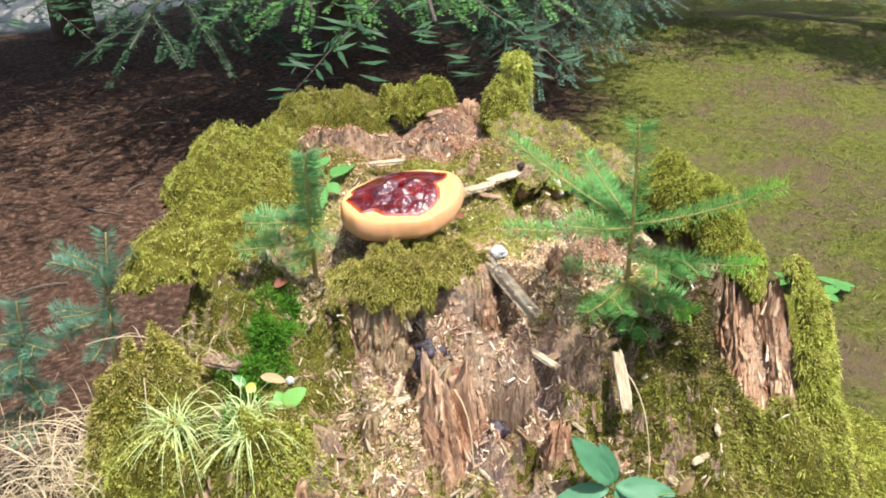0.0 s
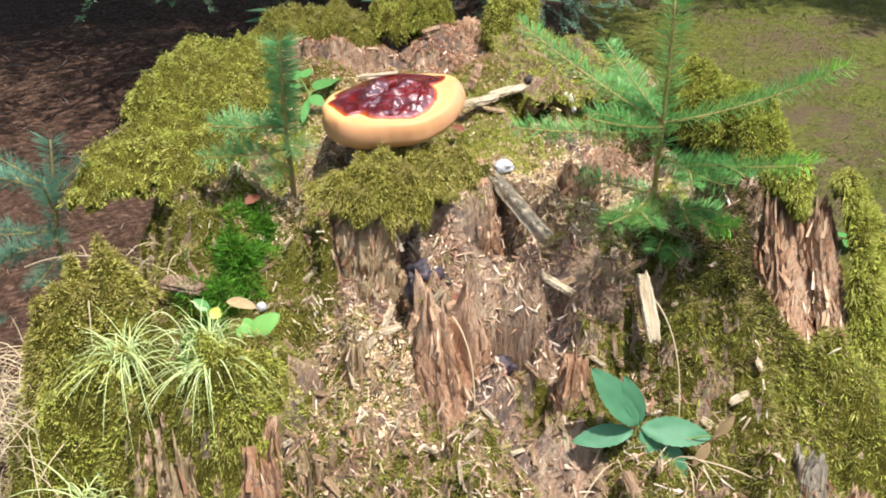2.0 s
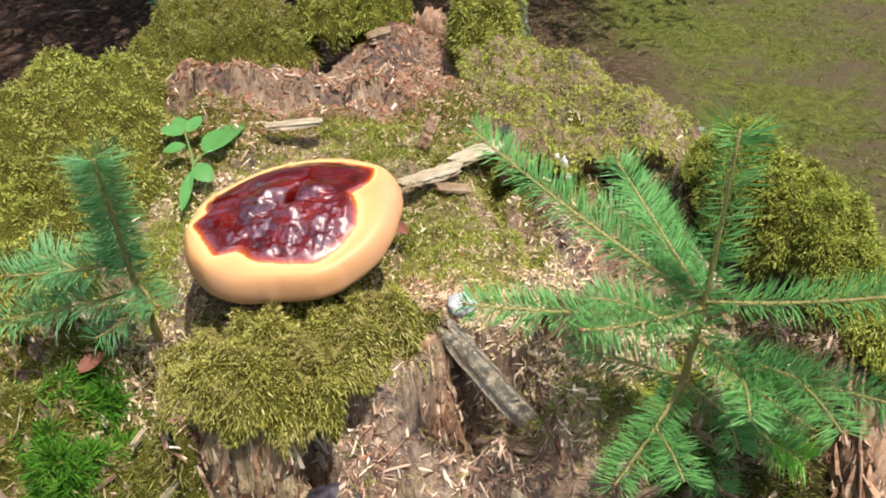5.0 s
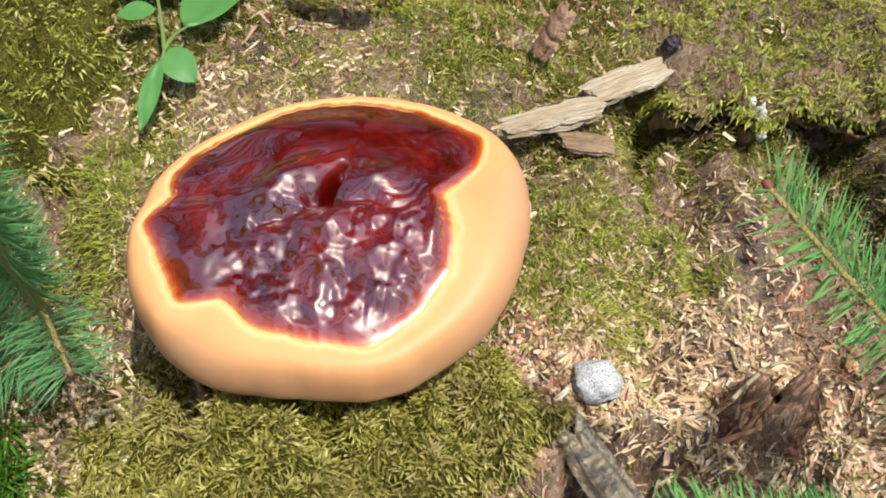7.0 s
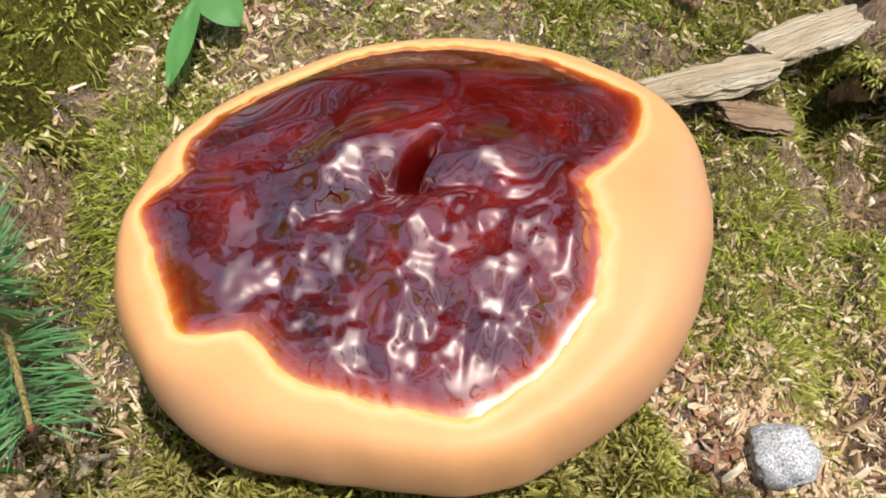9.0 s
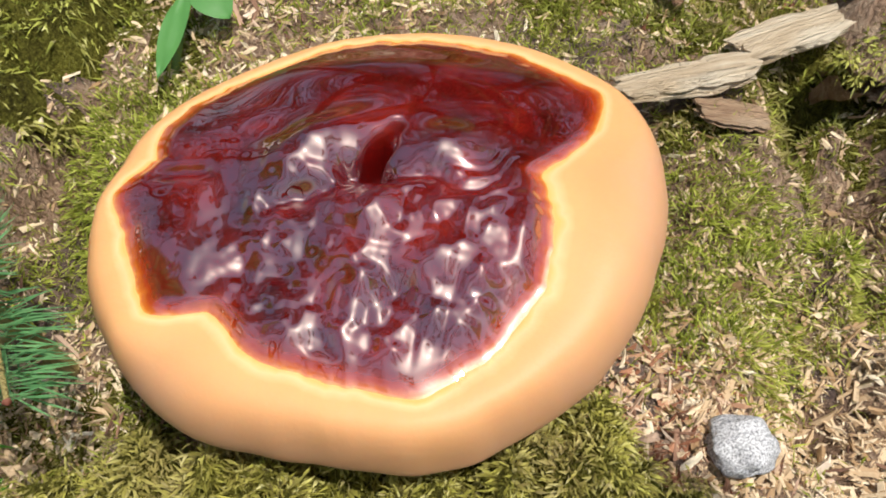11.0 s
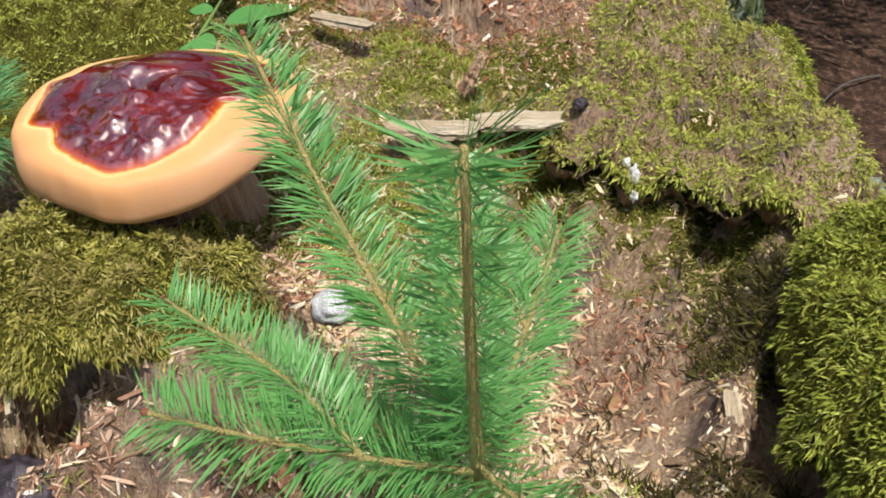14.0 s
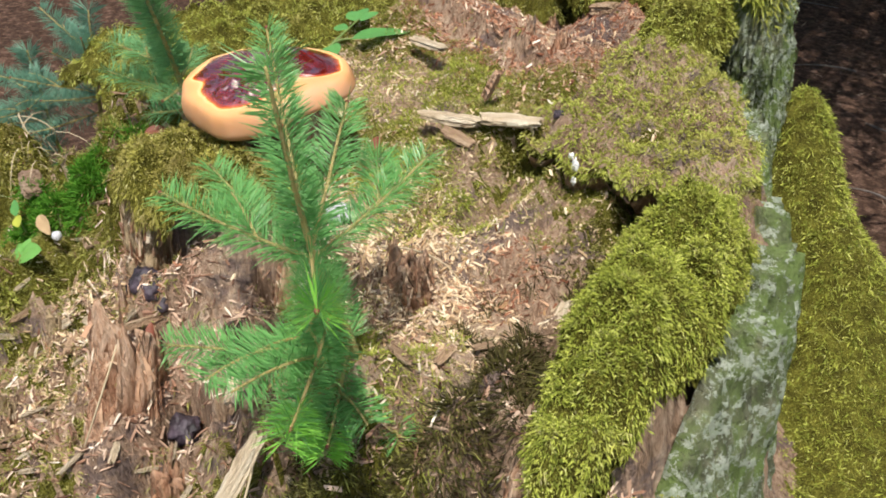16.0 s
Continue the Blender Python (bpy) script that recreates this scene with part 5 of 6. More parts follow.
splinter((0.15, 1.345, 0.39), (0.205, 1.30, 0.375), 0.014, 0.009, M_SLIVER, "pale wood splinter on crumbs", 9)
splinter((-0.39, 1.275, 0.405), (-0.33, 1.262, 0.400), 0.030, 0.016, M_WOOD, "brown bark flake among moss", 10)
splinter((0.055, 1.795, 0.545), (0.072, 1.80, 0.585), 0.024, 0.012, M_RED_WOOD, "small upright bit of brown bark", 11)
splinter((-0.16, 1.83, 0.555), (-0.09, 1.835, 0.560), 0.022, 0.010, M_SLIVER, "tan bark flake on the stump top", 12)
splinter((-0.05, 2.12, 0.575), (-0.01, 2.125, 0.585), 0.04, 0.016, M_FLAKE, "tan bark flake below the back knob", 13)
splinter((0.26, 1.40, 0.40), (0.30, 1.375, 0.42), 0.02, 0.01, M_FLAKE, "reddish bark flake on wood crumbs", 14)

r0 = np.random.default_rng(77)
chip_meshes = []
for k in range(6):
    ob = splinter((0, 0, 0), (0.03, 0, 0), 0.011, 0.005, random.choice([M_SLIVER, M_FLAKE, M_FLAKE]), "", 20 + k, "wood_chip")
    chip_meshes.append(ob.data)
    bpy.data.objects.remove(ob)
k = 0
while k < 70:
    x, y = r0.uniform(-0.2, 0.5), r0.uniform(1.0, 1.62)
    if blob(x, y, -0.08, 1.53, 0.13, 0.1) > 0.35 or r0.random() > zone_coarse(x, y, 0) + 0.25:
        continue
    z, nn = float(stump_height(x, y)), stump_normal(np.array([x]), np.array([y]))[0]
    ob = new("wood_chip", chip_meshes[k % 6])
    q = Vector((0, 0, 1)).rotation_difference(Vector(nn)).to_matrix() @ Euler((r0.normal() * 0.25, r0.normal() * 0.25, r0.uniform(0, 6.28))).to_matrix()
    sc = r0.uniform(0.4, 1.1)
    ob.matrix_world = Matrix.Translation((x, y, z + 0.004)) @ q.to_4x4() @ Matrix.Diagonal((sc, sc, sc, 1))
    tagged(ob, "small tan wood chip on the crumbling stump", "wood chip", "wood chips on the stump")
    k += 1


flake_meshes = []
for k in range(8):
    ob = splinter((0, 0, 0), (0.05, 0, 0), 0.020, 0.009, [M_FLAKE, M_FLAKE, M_SLIVER, M_FLAKE][k % 4], "", 120 + k, "wood_flake")
    flake_meshes.append(ob.data)
    bpy.data.objects.remove(ob)
k = 0
while k < 110:
    x, y = r0.uniform(-0.30, 0.30), r0.uniform(1.02, 1.42)
    if blob(x, y, -0.29, 1.1, 0.09, 0.07) > 0.5 or fbm(x, y, 7, 2, 58) < -0.25:
        continue
    z, nn = float(stump_height(x, y)), Vector(stump_normal(np.array([x]), np.array([y]))[0])
    down = (Vector((r0.normal() * 0.45, -1, 0)) - nn * nn.dot(Vector((0, -1, 0)))).normalized()
    side = nn.cross(down).normalized()
    m = Matrix((down, side, down.cross(side))).transposed() @ Euler((r0.normal() * 0.5, r0.normal() * 0.3, 0)).to_matrix()
    sc = r0.uniform(0.3, 0.85)
    ob = new("wood_flake", flake_meshes[k % 8])
    ob.matrix_world = Matrix.Translation((x, y, z + 0.003)) @ m.to_4x4() @ Matrix.Diagonal((sc * 1.1, sc * r0.uniform(0.35, 0.9), sc, 1))
    tagged(ob, "torn fibrous flake of tan rotten wood", "wood flake", "wood flakes on the stump front")
    k += 1


def pebble(at, size, material, label, name="stone", seed=0, category="stone", rough=0.13):
    bm = bmesh.new()
    bmesh.ops.create_icosphere(bm, subdivisions=4, radius=1.0)
    for vert in bm.verts:
        c = vert.co.copy()
        k = 1 + rough * noise.noise(c * 1.6 + Vector((seed, 0, 0))) + rough * 0.4 * noise.noise(c * 5 + Vector((0, seed, 0)))
        vert.co = Vector((c.x * size[0] / 2, c.y * size[1] / 2, c.z * size[2] / 2)) * k
    me = bpy.data.meshes.new(name)
    bm.to_mesh(me)
    bm.free()
    for p in me.polygons:
        p.use_smooth = True
    ob = part(name, me, material)
    ob.location = at
    return tagged(ob, label, category)


pebble((0.110, 1.511, 0.492), (0.034, 0.031, 0.022), M_STONE, "small speckled grey granite pebble on wood crumbs", seed=6, rough=0.26)
pebble((-0.247, 1.262, 0.372), (0.016, 0.014, 0.014), M_STONE, "tiny grey pebble beside dead leaf", seed=3)
pebble((-0.34, 0.98, 0.24), (0.022, 0.018, 0.016), M_STONE, "small grey pebble on rotten wood", seed=4)


n = Nodes("white_resin")
M_RESIN = n.done(n.ramp(n.noise(300, 3, 0.6), [(0.35, (0.55, 0.55, 0.54)), (0.65, (0.86, 0.86, 0.85))]), 0.35)
for at, size, sd in (((0.246, 1.776, 0.524), (0.010, 0.006, 0.020), 1), ((0.252, 1.770, 0.508), (0.007, 0.006, 0.012), 2), ((0.236, 1.779, 0.534), (0.008, 0.007, 0.008), 3), ((0.285, 1.772, 0.47), (0.009, 0.007, 0.022), 4)):
    pebble(at, size, M_RESIN, "white dried resin drop on the edge of the wood plate", "resin_drop", sd, "resin", 0.5)


def build_black_fungus():
    root = thing("black_crust_fungus", "two-lobed black crust fungus on rotten wood", "fungus", (0.0, 1.30, 0.40))
    for at, size, s in (((-0.012, 0.002, 0.008), (0.056, 0.036, 0.034), 1), ((0.004, 0.008, -0.010), (0.040, 0.030, 0.034), 2), ((-0.026, -0.008, -0.014), (0.024, 0.024, 0.046), 5)):
        ob = pebble(at, size, M_BLACK, "", "lobe", s, "", 0.38)
        ob.parent = root


build_black_fungus()
pebble((0.168, 1.823, 0.552), (0.014, 0.012, 0.014), M_BLACK, "small black lump of fungus on the mossy plate", "black_crust_fungus", 18, "fungus", 0.4)
pebble((0.098, 1.275, 0.262), (0.048, 0.034, 0.03), M_BLACK, "black crust fungus lump in a hollow", "black_crust_fungus", 8, "fungus", 0.5)


# ---- leafy plants ----
def leaf(base, tip, width, up=(0, 0, 1), fold=0.15, droop=0.1, teeth=0, rounded=0.9, cells=(12, 6)):
    """One leaf blade with a fold along its midrib, as triangles."""
    base, tip, up = np.array(base, float), np.array(tip, float), np.array(up, float)
    ax = tip - base
    ln = np.linalg.norm(ax)
    ax /= ln
    side = unit(np.cross(up, ax))
    nrm = np.cross(ax, side)
    t = np.linspace(0, 1, cells[0] + 1)
    half = width / 2 * np.sin(np.clip(t, 0.001, 0.999) ** rounded * math.pi) ** 0.75
    if teeth:
        half = half * (1 + 0.10 * (2 * np.abs((t * teeth) % 1 - 0.5) - 0.5))
    w = np.linspace(-1, 1, cells[1] + 1)
    t2, w2 = np.meshgrid(t, w, indexing="ij")
    h2 = half[:, None] * w2
    lift = fold * np.abs(h2) - droop * ln * t2 ** 2 + 0.02 * ln * vnoise(t2 * 5, w2 * 2, 1.0, 3)
    v = base + ax * (t2 * ln)[..., None] + side * h2[..., None] + nrm * lift[..., None]
    return v.reshape(-1, 3), tris(grid_faces(cells[0] + 1, cells[1] + 1))


def plant(name, at, label, category, stems, leaves, leaf_mat, stem_mat=None, **kw):
    """A plant: stems as lists of three points, leaves as (base, tip, width, up)."""
    root = thing(name, label, category, at)
    o = np.array(at)
    for p0, p1, p2, rad in stems:
        v, f = tube(bezier(p0, p1, p2, 8), np.linspace(rad, rad * 0.5, 8), 5)
        part("stem", mesh_np("stem", v - o, f), stem_mat or M_STALK, root)
    for item in leaves:
        base, tip, width, up = item[:4]
        mat = item[4] if len(item) > 4 else leaf_mat
        v, f = leaf(base, tip, width, up, **kw)
        part("leaf", mesh_np("leaf", v - o, f), mat, root, "dry curled tan leaf" if mat is M_LEAF_DRY else "")
    return root


plant("broadleaf_seedling", (-0.25, 1.69, 0.49), "green broad-leaved seedling beside the moss shelf", "plant",
      [((-0.25, 1.69, 0.49), (-0.244, 1.71, 0.53), (-0.242, 1.733, 0.547), 0.0032), ((-0.242, 1.733, 0.547), (-0.24, 1.75, 0.552), (-0.234, 1.763, 0.549), 0.0022), ((-0.242, 1.733, 0.547), (-0.255, 1.77, 0.557), (-0.27, 1.80, 0.562), 0.0022)],
      [((-0.234, 1.763, 0.549), (-0.207, 1.858, 0.557), 0.046, (-0.2, -0.4, 1)), ((-0.243, 1.735, 0.546), (-0.213, 1.713, 0.537), 0.027, (0, -0.4, 1)), ((-0.244, 1.728, 0.542), (-0.246, 1.668, 0.520), 0.016, (0, -0.6, 0.8)), ((-0.270, 1.80, 0.561), (-0.303, 1.803, 0.568), 0.024, (0, -0.3, 1)),
       ((-0.266, 1.80, 0.562), (-0.252, 1.828, 0.576), 0.021, (0, -0.3, 1)), ((-0.274, 1.80, 0.562), (-0.288, 1.832, 0.573), 0.022, (0, -0.3, 1)), ((-0.262, 1.775, 0.555), (-0.292, 1.766, 0.553), 0.019, (0, -0.4, 1))], M_LEAF)
plant("round_leaf_seedling", (-0.25, 1.215, 0.335), "small seedling with round light-green leaves", "plant",
      [((-0.25, 1.215, 0.335), (-0.25, 1.213, 0.348), (-0.25, 1.21, 0.358), 0.0015)],
      [((-0.25, 1.21, 0.358), (-0.213, 1.229, 0.382), 0.031, (0, -0.6, 0.8)), ((-0.25, 1.21, 0.358), (-0.283, 1.204, 0.355), 0.029, (0, -0.6, 0.8)), ((-0.25, 1.21, 0.358), (-0.240, 1.182, 0.338), 0.028, (0, -0.6, 0.8)), ((-0.25, 1.21, 0.358), (-0.264, 1.230, 0.374), 0.022, (0, -0.6, 0.8))], M_LEAF_LIGHT, rounded=0.75)
serrated = plant("serrated_leaf_plant", (0.29, 1.16, 0.2), "blue-green plant with toothed leaves and dry tan leaves", "plant",
      [((0.29, 1.16, 0.18), (0.288, 1.155, 0.21), (0.285, 1.15, 0.243), 0.0025), ((0.30, 1.16, 0.18), (0.36, 1.13, 0.25), (0.385, 1.14, 0.235), 0.0018)],
      [((0.285, 1.152, 0.243), (0.222, 1.15, 0.335), 0.042, (0.4, -0.8, 0.4)), ((0.28, 1.15, 0.235), (0.196, 1.14, 0.226), 0.032, (0, -0.6, 0.8)), ((0.288, 1.15, 0.24), (0.385, 1.14, 0.236), 0.040, (0.1, -0.6, 0.8)),
       ((0.287, 1.148, 0.235), (0.355, 1.12, 0.18), 0.046, (0.2, -0.8, 0.5)), ((0.29, 1.155, 0.245), (0.265, 1.16, 0.315), 0.028, (0.2, -0.9, 0.2)),
       ((0.385, 1.14, 0.232), (0.41, 1.14, 0.268), 0.018, (0.2, -0.9, 0.2), M_LEAF_DRY), ((0.38, 1.14, 0.225), (0.362, 1.13, 0.19), 0.018, (0.2, -0.9, 0.2), M_LEAF_DRY)], M_LEAF_DARK, teeth=9, cells=(27, 6))
serrated.location = (0.288, 1.145, 0.218)
plant("yellow_leaf_sprig", (-0.31, 1.235, 0.365), "yellowing leaf sprig on the stump", "plant", [((-0.31, 1.235, 0.355), (-0.31, 1.233, 0.37), (-0.312, 1.23, 0.385), 0.0015)],
      [((-0.312, 1.23, 0.385), (-0.335, 1.235, 0.40), 0.016, (0, -0.6, 0.8)), ((-0.312, 1.23, 0.385), (-0.295, 1.225, 0.378), 0.018, (0, -0.6, 0.8), M_LEAF_YELLOW)], M_LEAF)
for base, tip, w, mat, text in (((-0.295, 1.255, 0.385), (-0.25, 1.252, 0.380), 0.018, M_LEAF_DRY, "curled pale tan dead leaf"), ((0.024, 1.63, 0.522), (0.046, 1.612, 0.522), 0.015, M_LEAF_RED, "small red-brown dead leaf beside the bracket"),
                                ((0.03, 1.285, 0.382), (0.048, 1.272, 0.366), 0.013, M_LEAF_RED, "red-brown dead leaf below the black fungus"), ((-0.30, 1.43, 0.46), (-0.28, 1.46, 0.468), 0.018, M_LEAF_RED, "brown dead leaf on moss"),
                                ((0.13, 1.735, 0.50), (0.105, 1.72, 0.50), 0.025, M_LEAF_DRY, "curled tan bark-like leaf")):
    v, f = leaf(base, tip, w, (0.1, -0.5, 1), 0.35, 0.15)
    tagged(part("dead_leaf", mesh_np("dead_leaf", v, f), mat), text, "leaf")
for k, (gx, gy) in enumerate([(1.06, 2.24), (1.12, 2.30), (1.0, 2.33), (1.35, 2.2)]):
    gz = float(ground_height(gx, gy))
    plant("ground_weed", (gx, gy, gz), "low green weed with flat leaves in the lawn", "plant", [((gx, gy, gz), (gx, gy, gz + 0.02), (gx, gy, gz + 0.03), 0.002)],
          [((gx, gy, gz + 0.03), (gx + 0.055 * math.cos(a), gy + 0.055 * math.sin(a), gz + 0.035 + 0.01 * math.sin(3 * a)), 0.035, (0, 0, 1)) for a in (0.3 + k, 1.5 + k, 2.8 + k, 4.1 + k, 5.2 + k)], M_LEAF)


def grass(name, origin, count, length, spread, drop, material, label, seed, width=0.002, wide=0.015):
    """A tuft of arching blades, each of six cells."""
    r = np.random.default_rng(seed)
    pieces = []
    for k in range(count):
        a = r.uniform(0, 2 * math.pi)
        ln = length * r.uniform(0.35, 1.2)
        o = np.array(origin) + np.array([r.normal() * wide, r.normal() * wide * 0.7, 0])
        d = np.array([math.cos(a), math.sin(a) - 0.25, 0]) * spread * r.uniform(0.35, 1.35)
        mid = o + np.array([0, 0, 0.55 * ln]) + d * ln * 0.45
        end = o + d * ln * 1.05 + np.array([0, 0, ln * (0.5 - drop * r.uniform(0.0, 1.4))])
        c = bezier(o, mid, end, 7)
        side = unit(np.cross(np.gradient(c, axis=0), [0.3 * r.normal(), 0.3 * r.normal(), 1.0]))
        w = width * r.uniform(0.6, 1.2) * np.array([0.8, 1, 1, 0.95, 0.8, 0.5, 0.08])[:, None] / 2
        v = np.stack([c - side * w, c + side * w], 1).reshape(-1, 3)
        pieces.append((v, grid_faces(7, 2)))
    v, f = join_np(pieces)
    ob = part(name, mesh_np(name, v - np.array(origin), f), material)
    ob.location = origin
    return tagged(ob, label, "grass", "grass tufts")


grass("grass_tuft", (-0.405, 1.155, 0.35), 120, 0.12, 0.9, 0.85, M_GRASS, "sunlit pale-green arching grass tuft on the mound", 1, 0.0016, 0.009)
grass("grass_tuft", (-0.275, 1.10, 0.375), 95, 0.11, 0.9, 0.85, M_GRASS, "sunlit pale-green arching grass tuft on the mound", 2, 0.0016, 0.009)
grass("grass_tuft", (-0.295, 1.14, 0.37), 102, 0.12, 0.45, 0.15, M_GRASS, "upright thin green grass tuft", 3)
grass("grass_tuft", (-0.43, 1.02, 0.22), 40, 0.09, 0.8, 0.6, M_GRASS, "thin green grass tuft low on the stump", 4)
for k, (gx, gy, gz) in enumerate([(-0.72, 1.22, 0.09), (-0.80, 1.36, 0.05), (-0.66, 1.12, 0.10), (-0.86, 1.18, 0.06), (-0.62, 1.28, 0.16), (-0.72, 1.0, 0.05), (-0.95, 1.4, 0.02), (-0.62, 0.95, 0.04), (-0.68, 1.42, 0), (-0.78, 1.52, 0), (-0.58, 1.16, 0), (-0.90, 1.02, 0)]):
    gz = max(float(stump_height(np.array([gx]), np.array([gy]))[0]), float(ground_height(gx, gy))) + 0.005
    grass("dry_grass_tuft", (gx, gy, gz), 120, 0.12, 1.35, 0.55, M_STRAW, "tangled dry straw-coloured grass at the stump foot", 10 + k, 0.0016, 0.07)
grass("dry_grass_tuft", (-0.47, 1.30, 0.40), 26, 0.12, 0.9, 0.6, M_STRAW, "thin dry straw stems on moss", 30, 0.0018, 0.03)
grass("dry_grass_tuft", (0.30, 1.15, 0.2), 26, 0.14, 0.8, 0.7, M_STRAW, "thin dry straw stems below the toothed plant", 31, 0.0018, 0.03)
for k, (p0, p1, p2) in enumerate([((0.29, 1.29, 0.40), (0.36, 1.24, 0.38), (0.345, 1.16, 0.24)), ((0.30, 1.15, 0.2), (0.46, 1.08, 0.26), (0.55, 1.02, 0.12)), ((0.03, 1.24, 0.37), (0.07, 1.20, 0.34), (0.06, 1.14, 0.22)), ((-0.62, 1.33, 0.40), (-0.50, 1.30, 0.46), (-0.44, 1.31, 0.40)),
                                 ((-0.50, 1.27, 0.40), (-0.47, 1.22, 0.46), (-0.46, 1.17, 0.36)), ((0.20, 1.51, 0.49), (0.24, 1.56, 0.49), (0.27, 1.57, 0.455))]):
    v, f = tube(bezier(p0, p1, p2, 14), np.linspace(0.0017, 0.0009, 14), 5)
    tagged(part("straw", mesh_np("straw", v, f), M_STRAW), "thin dry straw stem lying across the stump", "straw", "straws on the stump")


# ---- conifer seedlings ----
def needle_spray(points, count, length, r, flat=0.5, up=(0, 0, 1), width=0.0013, start=0.06, taper=True, radial=False):
    """Needles along a twig, combed to both sides and a little up and forward."""
    pts = np.asarray(points, float)
    s = np.sort(r.uniform(start, 1.0, count))
    k = s * (len(pts) - 1)
    i = np.minimum(k.astype(int), len(pts) - 2)
    p = pts[i] + (pts[i + 1] - pts[i]) * (k - i)[:, None]
    tan = unit(pts[i + 1] - pts[i])
    side = unit(np.cross(tan, np.asarray(up, float)))
    nrm = np.cross(side, tan)
    sign = np.where(r.random(count) < 0.5, -1.0, 1.0)[:, None]
    roll = (r.normal(size=count) * (1 - flat) * 0.9 + 0.25)[:, None]
    if radial:
        roll = r.uniform(0, 2 * math.pi, count)[:, None]
    d = unit(side * sign * np.cos(roll) + nrm * np.sin(roll) + tan * r.uniform(0.25, 0.75, count)[:, None])
    ll = length * r.uniform(0.75, 1.15, count)
    if taper:
        ll = ll * (0.65 + 0.35 * np.sin(np.clip(s, 0.05, 0.97) * math.pi) ** 0.5)
    flat_side = unit(np.cross(d, nrm))
    w = (width * r.uniform(0.8, 1.2, count))[:, None] / 2
    m = p + d * (ll * 0.55)[:, None]
    tip = p + d * ll[:, None] + nrm * (ll * 0.06 * r.normal(size=count))[:, None]
    v = np.stack([p, m - flat_side * w, m + flat_side * w, tip], 1).reshape(-1, 3)
    f = (np.array([[0, 2, 1], [1, 2, 3]])[None] + (np.arange(count) * 4)[:, None, None]).reshape(-1, 3)
    return v, f


def fir_seedling(at, stem, branches, label, needle=0.021, seed=0, material=None, leader=1.0):
    """A young fir: stem, and branches given as (start, tip, sag, side twigs, fresh tip)."""
    r = np.random.default_rng(seed)
    material = material or M_NEEDLE
    root = thing("fir_seedling", label, "conifer seedling", at, "fir seedlings")
    o = np.array(at)
    pts = np.array(stem, float)
    tt = np.linspace(0, 1, 16)
    pts = np.stack([np.interp(tt, np.linspace(0, 1, len(pts)), pts[:, c]) for c in range(3)], -1)
    v, f = tube(pts, np.linspace(0.0052, 0.0015, 16), 8)
    trunk = part("stem", mesh_np("stem", v - o, f), M_TWIG, root)
    line = needle_spray(pts[5:], int(np.linalg.norm(pts[-1] - pts[5]) * 2600 * leader), needle, r, 0.0, (1, 0.2, 0.1), taper=False, radial=True)
    star = needle_spray(pts[-2:], 46, needle * 1.25, r, 0.0, (1, 0.2, 0.1), taper=False, radial=True, start=0.55)
    v, f = join_np([line, star])
    part("needles", mesh_np("needles", v - o, f), material, trunk)
    for start, tip, sag, twigs, fresh in branches:
        start, tip = np.array(start), np.array(tip)
        mid = (start + tip) / 2 + np.array([0, 0, -sag])
        c = bezier(start, mid, tip, 12)
        ln = np.linalg.norm(tip - start)
        lines = [(c, 1.0)]
        ax = (tip - start) / ln
        sd = unit(np.cross(ax, [0, 0, 1.0]))
        for pos, way in twigs:
            b = c[int(pos * 11)]
            e = b + (ax * 0.75 + sd * way * 0.65 + np.array([0, 0, 0.05])) * ln * 0.42
            lines.append((bezier(b, (b + e) / 2 + np.array([0, 0, 0.01]), e, 8), 0.8))
        vs = [tube(line, np.linspace(0.0021, 0.0011, len(line)) * k, 6) for line, k in lines]
        v, f = join_np(vs)
        twig = part("branch", mesh_np("branch", v - o, f), M_TWIG, root)
        sprays = [needle_spray(line, int(np.linalg.norm(line[-1] - line[0]) * 2700), needle, r, 0.45, width=0.0012) for line, k in lines]
        v, f = join_np(sprays)
        part("needles", mesh_np("needles", v - o, f), material, twig)
        if fresh:
            v, f = needle_spray(np.stack([c[-3], c[-2], c[-1], c[-1] + (c[-1] - c[-2]) * 1.2]), 130, needle * 0.95, r, 0.4)
            part("fresh_shoot", mesh_np("fresh_shoot", v - o, f), M_NEEDLE_NEW, twig, "bright green fresh shoot")
        bud, bf = tube(np.stack([c[-1], c[-1] + (c[-1] - c[-2]) * 0.12]), [0.0022, 0.0016], 6)
        part("bud", mesh_np("bud", bud - o, bf), M_LEAF_RED, twig)
    return root


